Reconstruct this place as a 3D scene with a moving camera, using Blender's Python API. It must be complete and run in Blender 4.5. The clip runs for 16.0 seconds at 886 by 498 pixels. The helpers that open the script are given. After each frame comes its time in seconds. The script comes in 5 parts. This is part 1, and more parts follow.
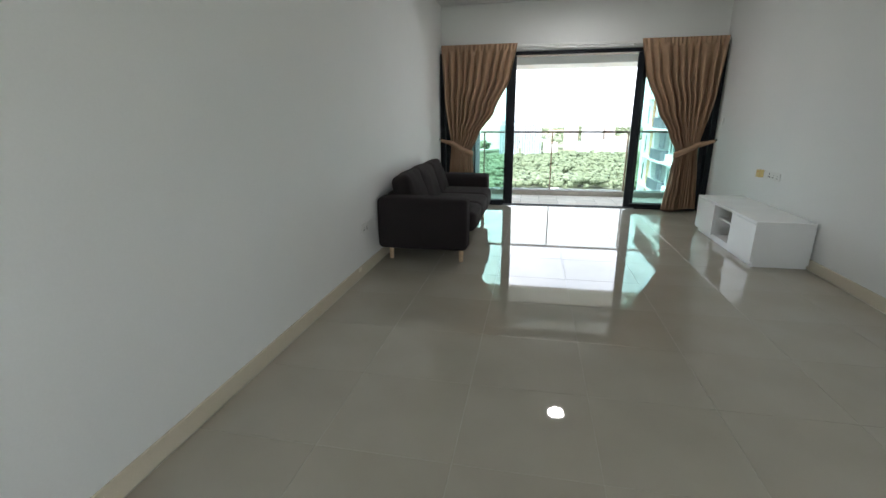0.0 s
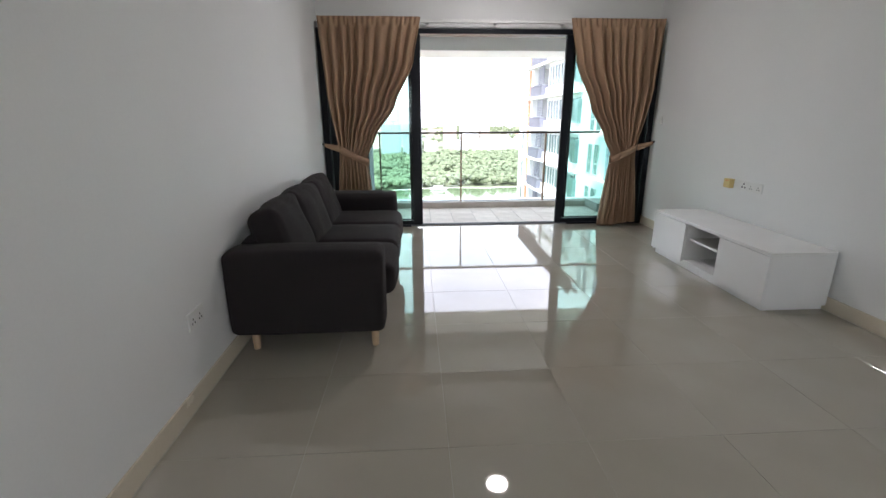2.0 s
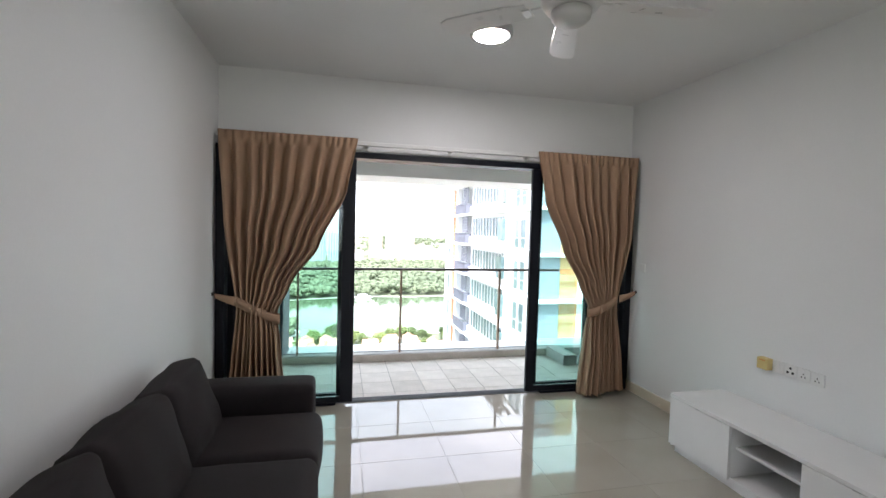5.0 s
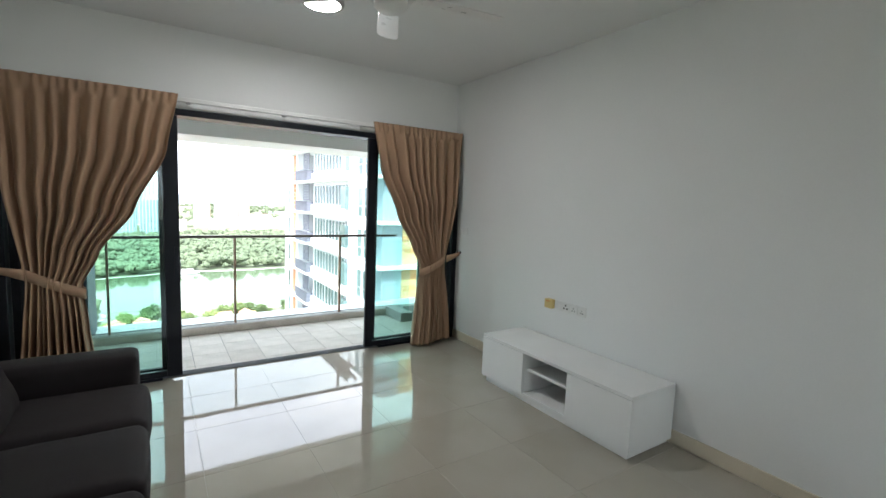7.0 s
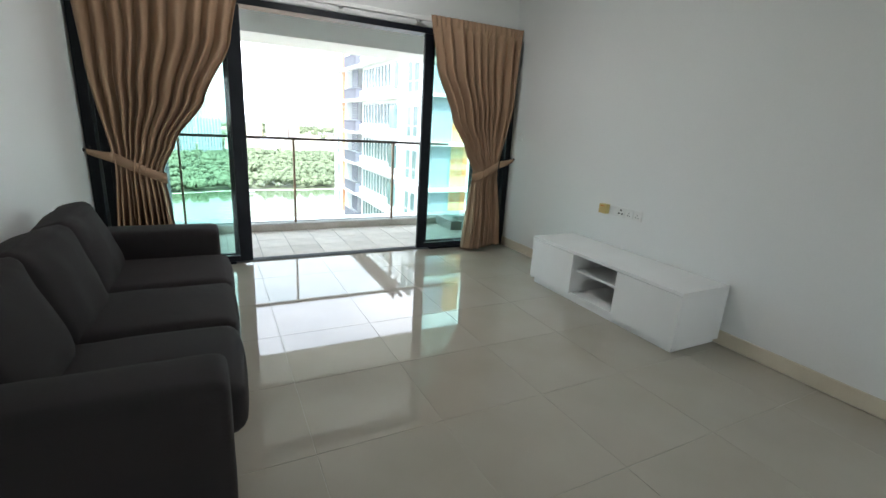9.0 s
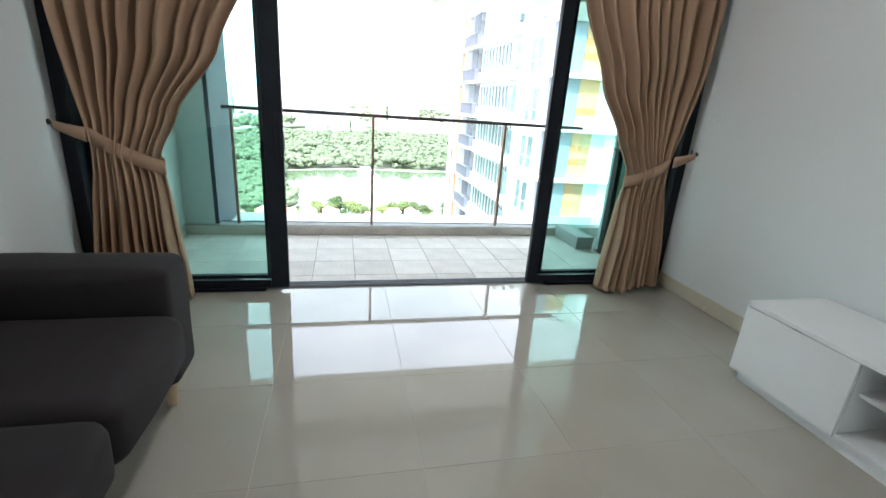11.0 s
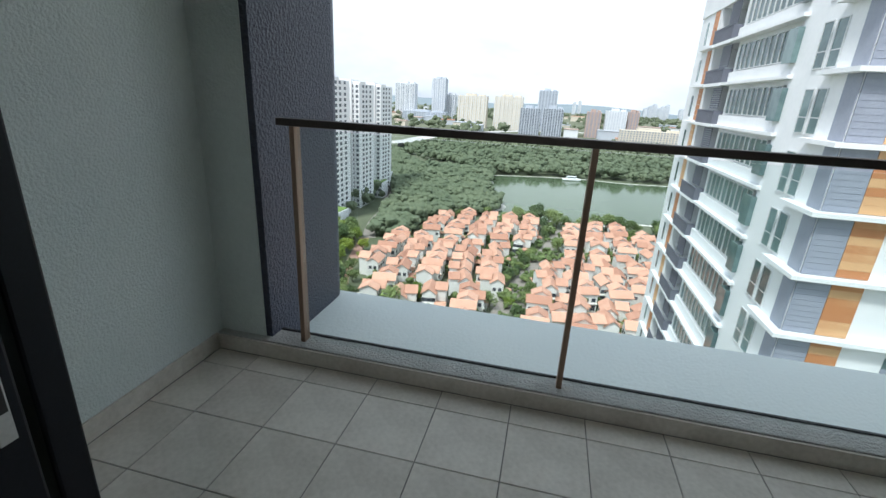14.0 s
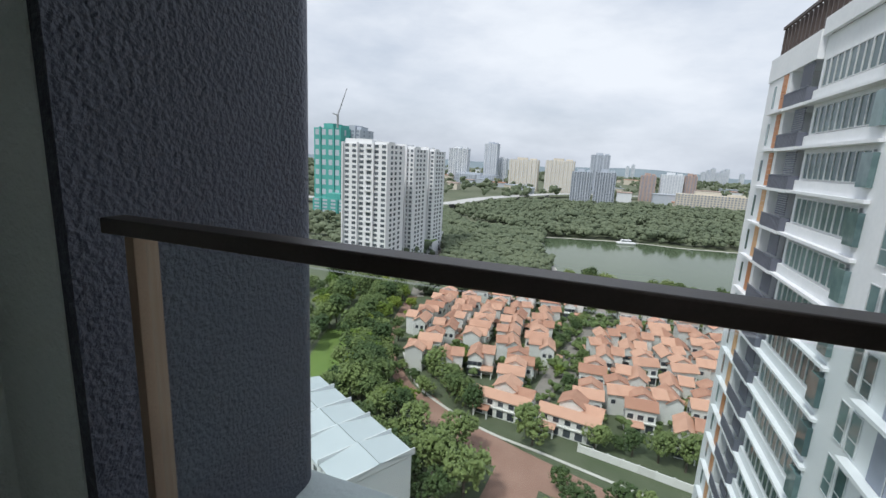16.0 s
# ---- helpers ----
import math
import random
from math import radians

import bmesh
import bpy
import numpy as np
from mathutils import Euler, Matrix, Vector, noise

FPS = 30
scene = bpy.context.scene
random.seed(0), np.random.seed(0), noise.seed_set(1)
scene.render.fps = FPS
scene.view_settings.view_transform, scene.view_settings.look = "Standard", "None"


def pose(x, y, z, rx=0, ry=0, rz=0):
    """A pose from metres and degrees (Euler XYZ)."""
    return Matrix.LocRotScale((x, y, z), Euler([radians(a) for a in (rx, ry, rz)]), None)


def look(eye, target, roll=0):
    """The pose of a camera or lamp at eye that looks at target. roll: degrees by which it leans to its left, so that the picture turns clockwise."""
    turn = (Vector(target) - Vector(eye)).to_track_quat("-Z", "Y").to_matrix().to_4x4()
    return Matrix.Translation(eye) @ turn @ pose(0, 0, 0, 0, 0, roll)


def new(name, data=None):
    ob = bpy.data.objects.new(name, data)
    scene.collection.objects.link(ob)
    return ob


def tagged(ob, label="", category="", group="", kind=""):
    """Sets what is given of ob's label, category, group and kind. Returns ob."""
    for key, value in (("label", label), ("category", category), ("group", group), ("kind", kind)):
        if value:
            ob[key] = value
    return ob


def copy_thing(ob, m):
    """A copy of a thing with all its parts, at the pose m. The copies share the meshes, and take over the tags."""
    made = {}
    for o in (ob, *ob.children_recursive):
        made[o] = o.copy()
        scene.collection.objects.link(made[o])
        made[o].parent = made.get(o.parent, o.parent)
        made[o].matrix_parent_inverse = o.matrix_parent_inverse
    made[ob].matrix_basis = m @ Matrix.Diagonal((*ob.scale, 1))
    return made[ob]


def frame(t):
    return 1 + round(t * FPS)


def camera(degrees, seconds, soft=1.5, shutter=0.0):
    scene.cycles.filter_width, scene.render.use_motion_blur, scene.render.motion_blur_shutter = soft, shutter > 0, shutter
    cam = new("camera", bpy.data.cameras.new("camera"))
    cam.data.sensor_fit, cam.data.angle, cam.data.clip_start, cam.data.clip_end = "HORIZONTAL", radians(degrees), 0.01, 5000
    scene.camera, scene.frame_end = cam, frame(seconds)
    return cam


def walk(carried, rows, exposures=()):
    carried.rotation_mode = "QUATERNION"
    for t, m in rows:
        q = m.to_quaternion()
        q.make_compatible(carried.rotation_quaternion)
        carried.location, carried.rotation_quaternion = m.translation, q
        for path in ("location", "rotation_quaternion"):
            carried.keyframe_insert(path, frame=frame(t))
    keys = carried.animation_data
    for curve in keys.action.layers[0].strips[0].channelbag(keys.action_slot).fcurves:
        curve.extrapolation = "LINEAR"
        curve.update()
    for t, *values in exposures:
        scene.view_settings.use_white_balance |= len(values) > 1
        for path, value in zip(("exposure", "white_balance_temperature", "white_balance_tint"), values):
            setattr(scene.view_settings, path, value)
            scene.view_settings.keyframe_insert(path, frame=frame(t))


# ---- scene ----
cam = camera(89.4, 16.0)
PATH = [
    (0, (1.424, -7.509, 1.406), (1.049, -5.627, 0.843), -0.4),
    (0.5, (1.235, -7.16, 1.406), (1.123, -5.245, 0.839), -1.4),
    (1, (1.113, -6.705, 1.414), (1.073, -4.791, 0.838), -1.2),
    (1.5, (1.041, -6.233, 1.406), (1.101, -4.318, 0.832), -0.3),
    (2, (1.027, -5.786, 1.381), (1.143, -3.872, 0.813), -0.2),
    (2.5, (1.017, -5.33, 1.365), (1.147, -3.415, 0.801), 0.1),
    (3, (0.987, -4.894, 1.387), (1.136, -2.981, 0.821), 0.2),
    (3.5, (0.971, -4.536, 1.376), (1.132, -2.614, 0.849), 0.7),
    (4, (0.987, -4.363, 1.392), (1.138, -2.408, 0.998), 0.7),
    (4.5, (0.95, -4.317, 1.531), (1.217, -2.351, 1.282), 1.2),
    (5, (0.977, -4.308, 1.676), (1.425, -2.361, 1.586), 1.6),
    (5.2, (0.979, -4.31, 1.712), (1.496, -2.378, 1.678), 1.7),
    (7.3, (0.919, -4.654, 1.628), (2.014, -2.999, 1.385), 2.5),
    (7.5, (0.881, -4.696, 1.607), (1.942, -3.023, 1.334), 3.0),
    (8, (0.77, -4.806, 1.544), (1.756, -3.106, 1.172), 3.2),
    (8.2, (0.751, -4.851, 1.51), (1.709, -3.145, 1.095), 3.3),
    (10.3, (1.239, -3.737, 1.371), (1.928, -1.962, 0.758), 3.4),
    (10.5, (1.316, -3.559, 1.36), (1.934, -1.758, 0.748), 3.5),
    (11, (1.467, -3.074, 1.317), (1.906, -1.227, 0.689), 4.1),
    (11.5, (1.607, -2.626, 1.282), (1.933, -0.753, 0.66), 3.3),
    (12, (1.656, -2.097, 1.325), (1.785, -0.21, 0.674), 4.3),
    (12.5, (1.695, -1.571, 1.347), (1.678, 0.312, 0.675), 3.9),
    (13, (1.698, -1.06, 1.292), (1.489, 0.816, 0.633), 3.6),
    (13.5, (1.641, -0.629, 1.27), (1.309, 1.229, 0.607), 4.0),
    (14, (1.601, -0.322, 1.278), (1.186, 1.524, 0.629), 3.1),
    (14.5, (1.569, -0.024, 1.291), (1.06, 1.808, 0.669), 3.6),
    (15, (1.484, 0.305, 1.256), (0.924, 2.143, 0.703), 3.8),
    (15.5, (1.399, 0.615, 1.27), (0.794, 2.458, 0.784), 3.2),
    (16, (1.324, 0.919, 1.297), (0.669, 2.765, 0.893), 3.0),
]
# seconds, stops, kelvin, tint
EXPOSURE = [
    (0.0, 2.65, 6250, 9), (1.5, 2.75, 6300, 15), (3.0, 2.8, 6300, 18), (5.0, 2.8, 6250, 17), (8.0, 2.75, 6150, 7), (10.5, 3.0, 6050, 9), (11.5, 2.85, 5950, 9),
    (12.5, 2.15, 6000, 7), (13.5, 1.2, 6000, 5), (14.5, 0.7, 6000, 8), (16.0, 0.25, 6100, 9),
]
walk(cam, [(t, look(eye, target, roll)) for t, eye, target, roll in PATH], EXPOSURE)

# ---- world and light ----
SUN_ELEVATION, SUN_AZIMUTH = 58.0, 205.0
world = bpy.data.worlds.new("sky")
scene.world = world
world.use_nodes = True
wn, wl = world.node_tree.nodes, world.node_tree.links
wn.clear()
w_out = wn.new("ShaderNodeOutputWorld")
w_bg = wn.new("ShaderNodeBackground")
w_sky = wn.new("ShaderNodeTexSky")
w_sky.sky_type = "NISHITA"
w_sky.sun_disc = False
w_sky.sun_elevation = radians(SUN_ELEVATION)
w_sky.sun_rotation = radians(SUN_AZIMUTH)
w_sky.air_density, w_sky.dust_density = 1.2, 3.0
w_co = wn.new("ShaderNodeTexCoord")
w_map = wn.new("ShaderNodeMapping")
w_map.inputs["Scale"].default_value = (1.0, 1.0, 2.6)
w_noise = wn.new("ShaderNodeTexNoise")
w_noise.inputs["Scale"].default_value = 1.6
w_noise.inputs["Detail"].default_value = 9.0
w_noise.inputs["Roughness"].default_value = 0.55
w_ramp = wn.new("ShaderNodeValToRGB")
w_ramp.color_ramp.elements[0].position, w_ramp.color_ramp.elements[0].color = 0.36, (0.72, 0.72, 0.72, 1)
w_ramp.color_ramp.elements[1].position, w_ramp.color_ramp.elements[1].color = 0.62, (1, 1, 1, 1)
w_tint = wn.new("ShaderNodeValToRGB")
w_tint.color_ramp.elements[0].position, w_tint.color_ramp.elements[0].color = 0.38, (5.0, 5.35, 6.0, 1)
w_tint.color_ramp.elements[1].position, w_tint.color_ramp.elements[1].color = 0.68, (7.6, 7.7, 7.9, 1)
w_mix = wn.new("ShaderNodeMix")
w_mix.data_type = "RGBA"
wl.new(w_co.outputs["Generated"], w_map.inputs["Vector"])
wl.new(w_map.outputs["Vector"], w_noise.inputs["Vector"])
wl.new(w_noise.outputs["Fac"], w_ramp.inputs["Fac"])
wl.new(w_noise.outputs["Fac"], w_tint.inputs["Fac"])
wl.new(w_ramp.outputs["Color"], w_mix.inputs["Factor"])
wl.new(w_sky.outputs["Color"], w_mix.inputs["A"])
wl.new(w_tint.outputs["Color"], w_mix.inputs["B"])
wl.new(w_mix.outputs["Result"], w_bg.inputs["Color"])
w_bg.inputs["Strength"].default_value = 0.1
wl.new(w_bg.outputs["Background"], w_out.inputs["Surface"])

sun_data = bpy.data.lights.new("sun", "SUN")
sun_data.energy, sun_data.angle, sun_data.color = 2.2, radians(10), (1.0, 0.95, 0.88)
sun = new("sun", sun_data)
az = radians(SUN_AZIMUTH)
sun.matrix_world = look((0, 0, 0), (-math.sin(az) * math.cos(radians(SUN_ELEVATION)), -math.cos(az) * math.cos(radians(SUN_ELEVATION)), -math.sin(radians(SUN_ELEVATION))))

# area lamp for the sky's light, in the unseen window added behind the start
win_data = bpy.data.lights.new("added_window_daylight", "AREA")
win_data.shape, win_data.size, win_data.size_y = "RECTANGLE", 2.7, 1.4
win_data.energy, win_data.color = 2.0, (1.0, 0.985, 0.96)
win_lamp = new("added_window_daylight", win_data)
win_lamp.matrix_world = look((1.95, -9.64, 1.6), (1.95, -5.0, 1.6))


# ---- materials ----
def surface(name, dark, light, scale=3.0, fine=60.0, rough=0.5, bump=0.05, metal=0.0, bump_scale=0.0, per_object=0.0, rough_var=0.08, stretch=(1, 1, 1), ior=1.5):
    """Two tones mixed by a broad and a fine noise, with relief and uneven gloss, at real size."""
    m = bpy.data.materials.new(name)
    m.use_nodes = True
    n, l = m.node_tree.nodes, m.node_tree.links
    b = n["Principled BSDF"]
    co = n.new("ShaderNodeTexCoord")
    mp = n.new("ShaderNodeMapping")
    mp.inputs["Scale"].default_value = stretch
    l.new(co.outputs["Object"], mp.inputs["Vector"])
    big = n.new("ShaderNodeTexNoise")
    big.inputs["Scale"].default_value, big.inputs["Detail"].default_value = scale, 5
    small = n.new("ShaderNodeTexNoise")
    small.inputs["Scale"].default_value, small.inputs["Detail"].default_value = fine, 4
    for t in (big, small):
        l.new(mp.outputs["Vector"], t.inputs["Vector"])
    add = n.new("ShaderNodeMath")
    add.operation = "MULTIPLY_ADD"
    add.inputs[1].default_value = 0.4
    l.new(small.outputs["Fac"], add.inputs[0])
    half = n.new("ShaderNodeMath")
    half.operation = "MULTIPLY"
    half.inputs[1].default_value = 0.6
    l.new(big.outputs["Fac"], half.inputs[0])
    l.new(half.outputs[0], add.inputs[2])
    fac = add.outputs[0]
    if per_object:
        info = n.new("ShaderNodeObjectInfo")
        vary = n.new("ShaderNodeMath")
        vary.operation = "MULTIPLY_ADD"
        vary.inputs[1].default_value = per_object
        l.new(info.outputs["Random"], vary.inputs[0])
        l.new(fac, vary.inputs[2])
        sub = n.new("ShaderNodeMath")
        sub.operation = "SUBTRACT"
        sub.inputs[1].default_value = per_object / 2
        l.new(vary.outputs[0], sub.inputs[0])
        fac = sub.outputs[0]
    ramp = n.new("ShaderNodeValToRGB")
    ramp.color_ramp.elements[0].position, ramp.color_ramp.elements[0].color = 0.3, (*dark, 1)
    ramp.color_ramp.elements[1].position, ramp.color_ramp.elements[1].color = 0.7, (*light, 1)
    l.new(fac, ramp.inputs["Fac"])
    l.new(ramp.outputs["Color"], b.inputs["Base Color"])
    rr = n.new("ShaderNodeMapRange")
    rr.inputs["To Min"].default_value, rr.inputs["To Max"].default_value = max(0.0, rough - rough_var), min(1.0, rough + rough_var)
    l.new(big.outputs["Fac"], rr.inputs["Value"])
    l.new(rr.outputs["Result"], b.inputs["Roughness"])
    b.inputs["Metallic"].default_value = metal
    b.inputs["IOR"].default_value = ior
    if bump:
        bp = n.new("ShaderNodeBump")
        bp.inputs["Strength"].default_value = bump
        bp.inputs["Distance"].default_value = 0.02
        src = small
        if bump_scale:
            src = n.new("ShaderNodeTexNoise")
            src.inputs["Scale"].default_value, src.inputs["Detail"].default_value = bump_scale, 3
            l.new(mp.outputs["Vector"], src.inputs["Vector"])
        l.new(src.outputs["Fac"], bp.inputs["Height"])
        l.new(bp.outputs["Normal"], b.inputs["Normal"])
    return m


def pane_glass(name, tint, gloss=1.0):
    m = bpy.data.materials.new(name)
    m.use_nodes = True
    n, l = m.node_tree.nodes, m.node_tree.links
    n.clear()
    out = n.new("ShaderNodeOutputMaterial")
    mix = n.new("ShaderNodeMixShader")
    see = n.new("ShaderNodeBsdfTransparent")
    see.inputs["Color"].default_value = (*tint, 1)
    shine = n.new("ShaderNodeBsdfGlossy")
    shine.inputs["Roughness"].default_value = 0.01
    lw = n.new("ShaderNodeLayerWeight")
    pw = n.new("ShaderNodeMath")
    pw.operation = "POWER"
    pw.inputs[1].default_value = 4.0
    sc = n.new("ShaderNodeMath")
    sc.operation = "MULTIPLY_ADD"
    sc.inputs[1].default_value, sc.inputs[2].default_value = 0.55 * gloss, 0.025 * gloss
    l.new(lw.outputs["Facing"], pw.inputs[0])
    l.new(pw.outputs[0], sc.inputs[0])
    l.new(sc.outputs[0], mix.inputs[0])
    l.new(see.outputs[0], mix.inputs[1])
    l.new(shine.outputs[0], mix.inputs[2])
    l.new(mix.outputs[0], out.inputs["Surface"])
    return m


def lamp_glow(name, color, strength):
    m = bpy.data.materials.new(name)
    m.use_nodes = True
    b = m.node_tree.nodes["Principled BSDF"]
    b.inputs["Base Color"].default_value = (0.9, 0.9, 0.9, 1)
    b.inputs["Emission Color"].default_value = (*color, 1)
    b.inputs["Emission Strength"].default_value = strength
    return m


M_WALL = surface("wall_paint", (0.78, 0.785, 0.775), (0.82, 0.825, 0.815), 1.2, 90, 0.55, 0.02)
M_CEIL = surface("ceiling_paint", (0.76, 0.76, 0.75), (0.80, 0.80, 0.79), 1.0, 80, 0.7, 0.015)
M_TILE = surface("polished_porcelain", (0.365, 0.332, 0.275), (0.425, 0.392, 0.335), 2.2, 240, 0.03, 0.0, per_object=0.04, rough_var=0.015, ior=1.75)
M_GROUT = surface("pale_grout", (0.46, 0.43, 0.375), (0.53, 0.50, 0.44), 5, 90, 0.8, 0.1)
M_SKIRT = surface("cream_skirting_tile", (0.62, 0.55, 0.43), (0.69, 0.62, 0.50), 4, 120, 0.25, 0.01)
M_FRAME = surface("black_aluminium", (0.004, 0.005, 0.008), (0.009, 0.011, 0.017), 6, 300, 0.42, 0.02, ior=1.3)
M_TRACK = surface("dull_aluminium_track", (0.16, 0.17, 0.19), (0.24, 0.25, 0.27), 10, 200, 0.5, 0.02, metal=0.3)
M_STEEL = surface("brushed_steel", (0.45, 0.45, 0.45), (0.6, 0.6, 0.6), 10, 200, 0.3, 0.02, metal=1.0)
M_GREEN = pane_glass("green_tinted_glass", (0.845, 0.952, 0.928), 1.0)
M_CLEAR = pane_glass("clear_rail_glass", (0.945, 0.978, 0.972), 1.2)
M_SOFA = surface("charcoal_fabric", (0.0085, 0.0058, 0.0064), (0.0185, 0.013, 0.014), 5, 700, 0.92, 0.25, bump_scale=900)
M_CURTAIN = surface("tan_curtain_cloth", (0.33, 0.205, 0.125), (0.42, 0.275, 0.175), 3, 500, 0.8, 0.12, bump_scale=700)
M_OAK = surface("pale_birch_leg", (0.48, 0.33, 0.2), (0.6, 0.44, 0.28), 8, 60, 0.5, 0.03, stretch=(1, 1, 0.1))
M_GLOSS = surface("white_gloss_lacquer", (0.78, 0.78, 0.77), (0.83, 0.83, 0.82), 3, 150, 0.16, 0.0, rough_var=0.04)
M_WHITE = surface("white_plastic", (0.74, 0.74, 0.72), (0.80, 0.80, 0.78), 8, 200, 0.35, 0.01)
M_YELLOW = surface("yellowed_plastic", (0.62, 0.47, 0.17), (0.70, 0.55, 0.24), 9, 200, 0.4, 0.01)
M_ORANGE = surface("orange_label", (0.65, 0.25, 0.06), (0.7, 0.3, 0.08), 9, 200, 0.5, 0.01)
M_BLACK = surface("black_plastic", (0.012, 0.012, 0.012), (0.02, 0.02, 0.02), 9, 200, 0.45, 0.01)
M_LIT = lamp_glow("lit_diffuser", (1.0, 0.96, 0.93), 24.0)
M_FAN = surface("white_fan_enamel", (0.70, 0.70, 0.69), (0.76, 0.76, 0.75), 6, 150, 0.3, 0.01)
M_FANBAND = surface("grey_fan_ring", (0.42, 0.42, 0.41), (0.48, 0.48, 0.47), 6, 150, 0.4, 0.01)
M_BTILE = surface("matt_balcony_tile", (0.50, 0.45, 0.395), (0.74, 0.685, 0.62), 4.0, 45, 0.62, 0.05, per_object=0.18)
M_BGROUT = surface("dark_balcony_grout", (0.15, 0.145, 0.135), (0.22, 0.21, 0.195), 6, 90, 0.9, 0.2)
M_CEMENT = surface("rough_cement", (0.34, 0.335, 0.32), (0.50, 0.49, 0.47), 9, 120, 0.9, 0.6, bump_scale=70)
M_LEDGE = surface("pale_grey_screed", (0.74, 0.78, 0.775), (0.82, 0.845, 0.83), 2.2, 60, 0.8, 0.25, bump_scale=50)
M_RENDER = surface("textured_wall_coating", (0.60, 0.64, 0.62), (0.70, 0.735, 0.715), 1.4, 30, 0.72, 0.45, bump_scale=85)
M_NAVY = surface("slate_blue_textured_coating", (0.04, 0.046, 0.07), (0.066, 0.074, 0.105), 1.6, 30, 0.5, 1.0, bump_scale=60)
M_RAIL = surface("bronze_anodised_rail", (0.065, 0.052, 0.046), (0.10, 0.082, 0.072), 5, 200, 0.42, 0.03, metal=0.5)
M_POST = surface("copper_anodised_post", (0.24, 0.155, 0.105), (0.32, 0.215, 0.15), 5, 200, 0.42, 0.03, metal=0.4)
M_SEAL = surface("black_sealant", (0.012, 0.014, 0.016), (0.03, 0.032, 0.035), 12, 200, 0.8, 0.2)
M_SHEER = surface("white_sheer_curtain", (0.66, 0.70, 0.66), (0.76, 0.79, 0.75), 5, 300, 0.85, 0.05)

M_TOWER = surface("tower_white_paint", (0.70, 0.72, 0.74), (0.80, 0.81, 0.82), 0.35, 3, 0.7, 0.05)
M_TGREY = surface("tower_grey_louvre", (0.25, 0.275, 0.34), (0.32, 0.345, 0.41), 0.8, 8, 0.6, 0.05)
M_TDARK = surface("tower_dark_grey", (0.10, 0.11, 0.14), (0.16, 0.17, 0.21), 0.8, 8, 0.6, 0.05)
M_TORANGE = surface("orange_timber_slat", (0.47, 0.205, 0.085), (0.62, 0.375, 0.19), 0.6, 6, 0.55, 0.05, per_object=0.9)
M_TGLASS = surface("tower_window_glass", (0.06, 0.105, 0.11), (0.17, 0.25, 0.25), 0.35, 2.0, 0.06, 0.0, per_object=0.5)
M_TFRAME = surface("tower_window_frame", (0.5, 0.52, 0.53), (0.6, 0.62, 0.63), 1, 9, 0.5, 0.0)
M_ROOF = surface("terracotta_roof_tile", (0.42, 0.215, 0.145), (0.62, 0.36, 0.255), 0.5, 3.5, 0.8, 0.3, per_object=0.5, stretch=(1, 1, 1))
M_HOUSE = surface("house_render", (0.70, 0.69, 0.66), (0.82, 0.81, 0.78), 0.3, 3, 0.8, 0.1, per_object=0.35)
M_HGLASS = surface("dark_house_window", (0.035, 0.04, 0.05), (0.09, 0.10, 0.12), 0.5, 4, 0.15, 0.0, per_object=0.3)
M_LEAF = surface("broadleaf_foliage", (0.05, 0.085, 0.025), (0.17, 0.22, 0.07), 0.25, 1.6, 0.75, 0.4, per_object=0.55)
M_LEAF_Y = surface("yellow_green_foliage", (0.09, 0.15, 0.02), (0.22, 0.27, 0.035), 0.25, 1.6, 0.75, 0.4, per_object=0.4)
# far green greyed and flattened, distance haze put into its colour
M_WOODS_HAZED = surface("hazed_foliage", (0.078, 0.105, 0.060), (0.145, 0.172, 0.102), 0.03, 0.4, 0.85, 0.4)
M_BARK = surface("grey_bark", (0.10, 0.08, 0.06), (0.17, 0.14, 0.11), 2, 12, 0.9, 0.5)
M_GROUND = surface("grass_and_earth", (0.075, 0.10, 0.05), (0.17, 0.18, 0.12), 0.01, 0.15, 0.95, 0.2)
M_LAWN = surface("mown_lawn", (0.12, 0.20, 0.04), (0.19, 0.27, 0.07), 0.15, 2, 0.95, 0.2)
M_PAVING = surface("red_brown_paving", (0.29, 0.165, 0.125), (0.39, 0.245, 0.19), 0.2, 3, 0.85, 0.2)
M_STREET = surface("grey_brown_street", (0.24, 0.215, 0.19), (0.33, 0.30, 0.27), 0.2, 3, 0.9, 0.2)
M_KERB = surface("pale_kerb_stone", (0.55, 0.53, 0.48), (0.66, 0.64, 0.58), 0.4, 4, 0.85, 0.2)
M_LAKE = surface("green_lake_water", (0.075, 0.105, 0.06), (0.10, 0.135, 0.08), 0.012, 0.06, 0.12, 0.05, bump_scale=0.7, rough_var=0.04, ior=1.22)
M_POOL = surface("blue_pool_water", (0.03, 0.28, 0.52), (0.05, 0.36, 0.62), 0.4, 3, 0.1, 0.02)
M_HIGHWAY = surface("concrete_highway", (0.42, 0.42, 0.41), (0.54, 0.54, 0.52), 0.05, 0.6, 0.9, 0.05)
M_CONDO = surface("condo_white_paint", (0.72, 0.73, 0.74), (0.80, 0.81, 0.81), 0.1, 1.5, 0.75, 0.05)
M_CONDOGLASS = surface("condo_dark_window", (0.07, 0.085, 0.10), (0.15, 0.17, 0.19), 0.2, 2, 0.15, 0.0, per_object=0.4)
M_FAR_CREAM = surface("far_cream_block", (0.58, 0.53, 0.44), (0.68, 0.63, 0.54), 0.03, 0.3, 0.85, 0.0)
# grey, white and window tones paled and blued in place of distance haze
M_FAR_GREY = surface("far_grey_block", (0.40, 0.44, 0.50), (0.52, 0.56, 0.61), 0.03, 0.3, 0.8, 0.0)
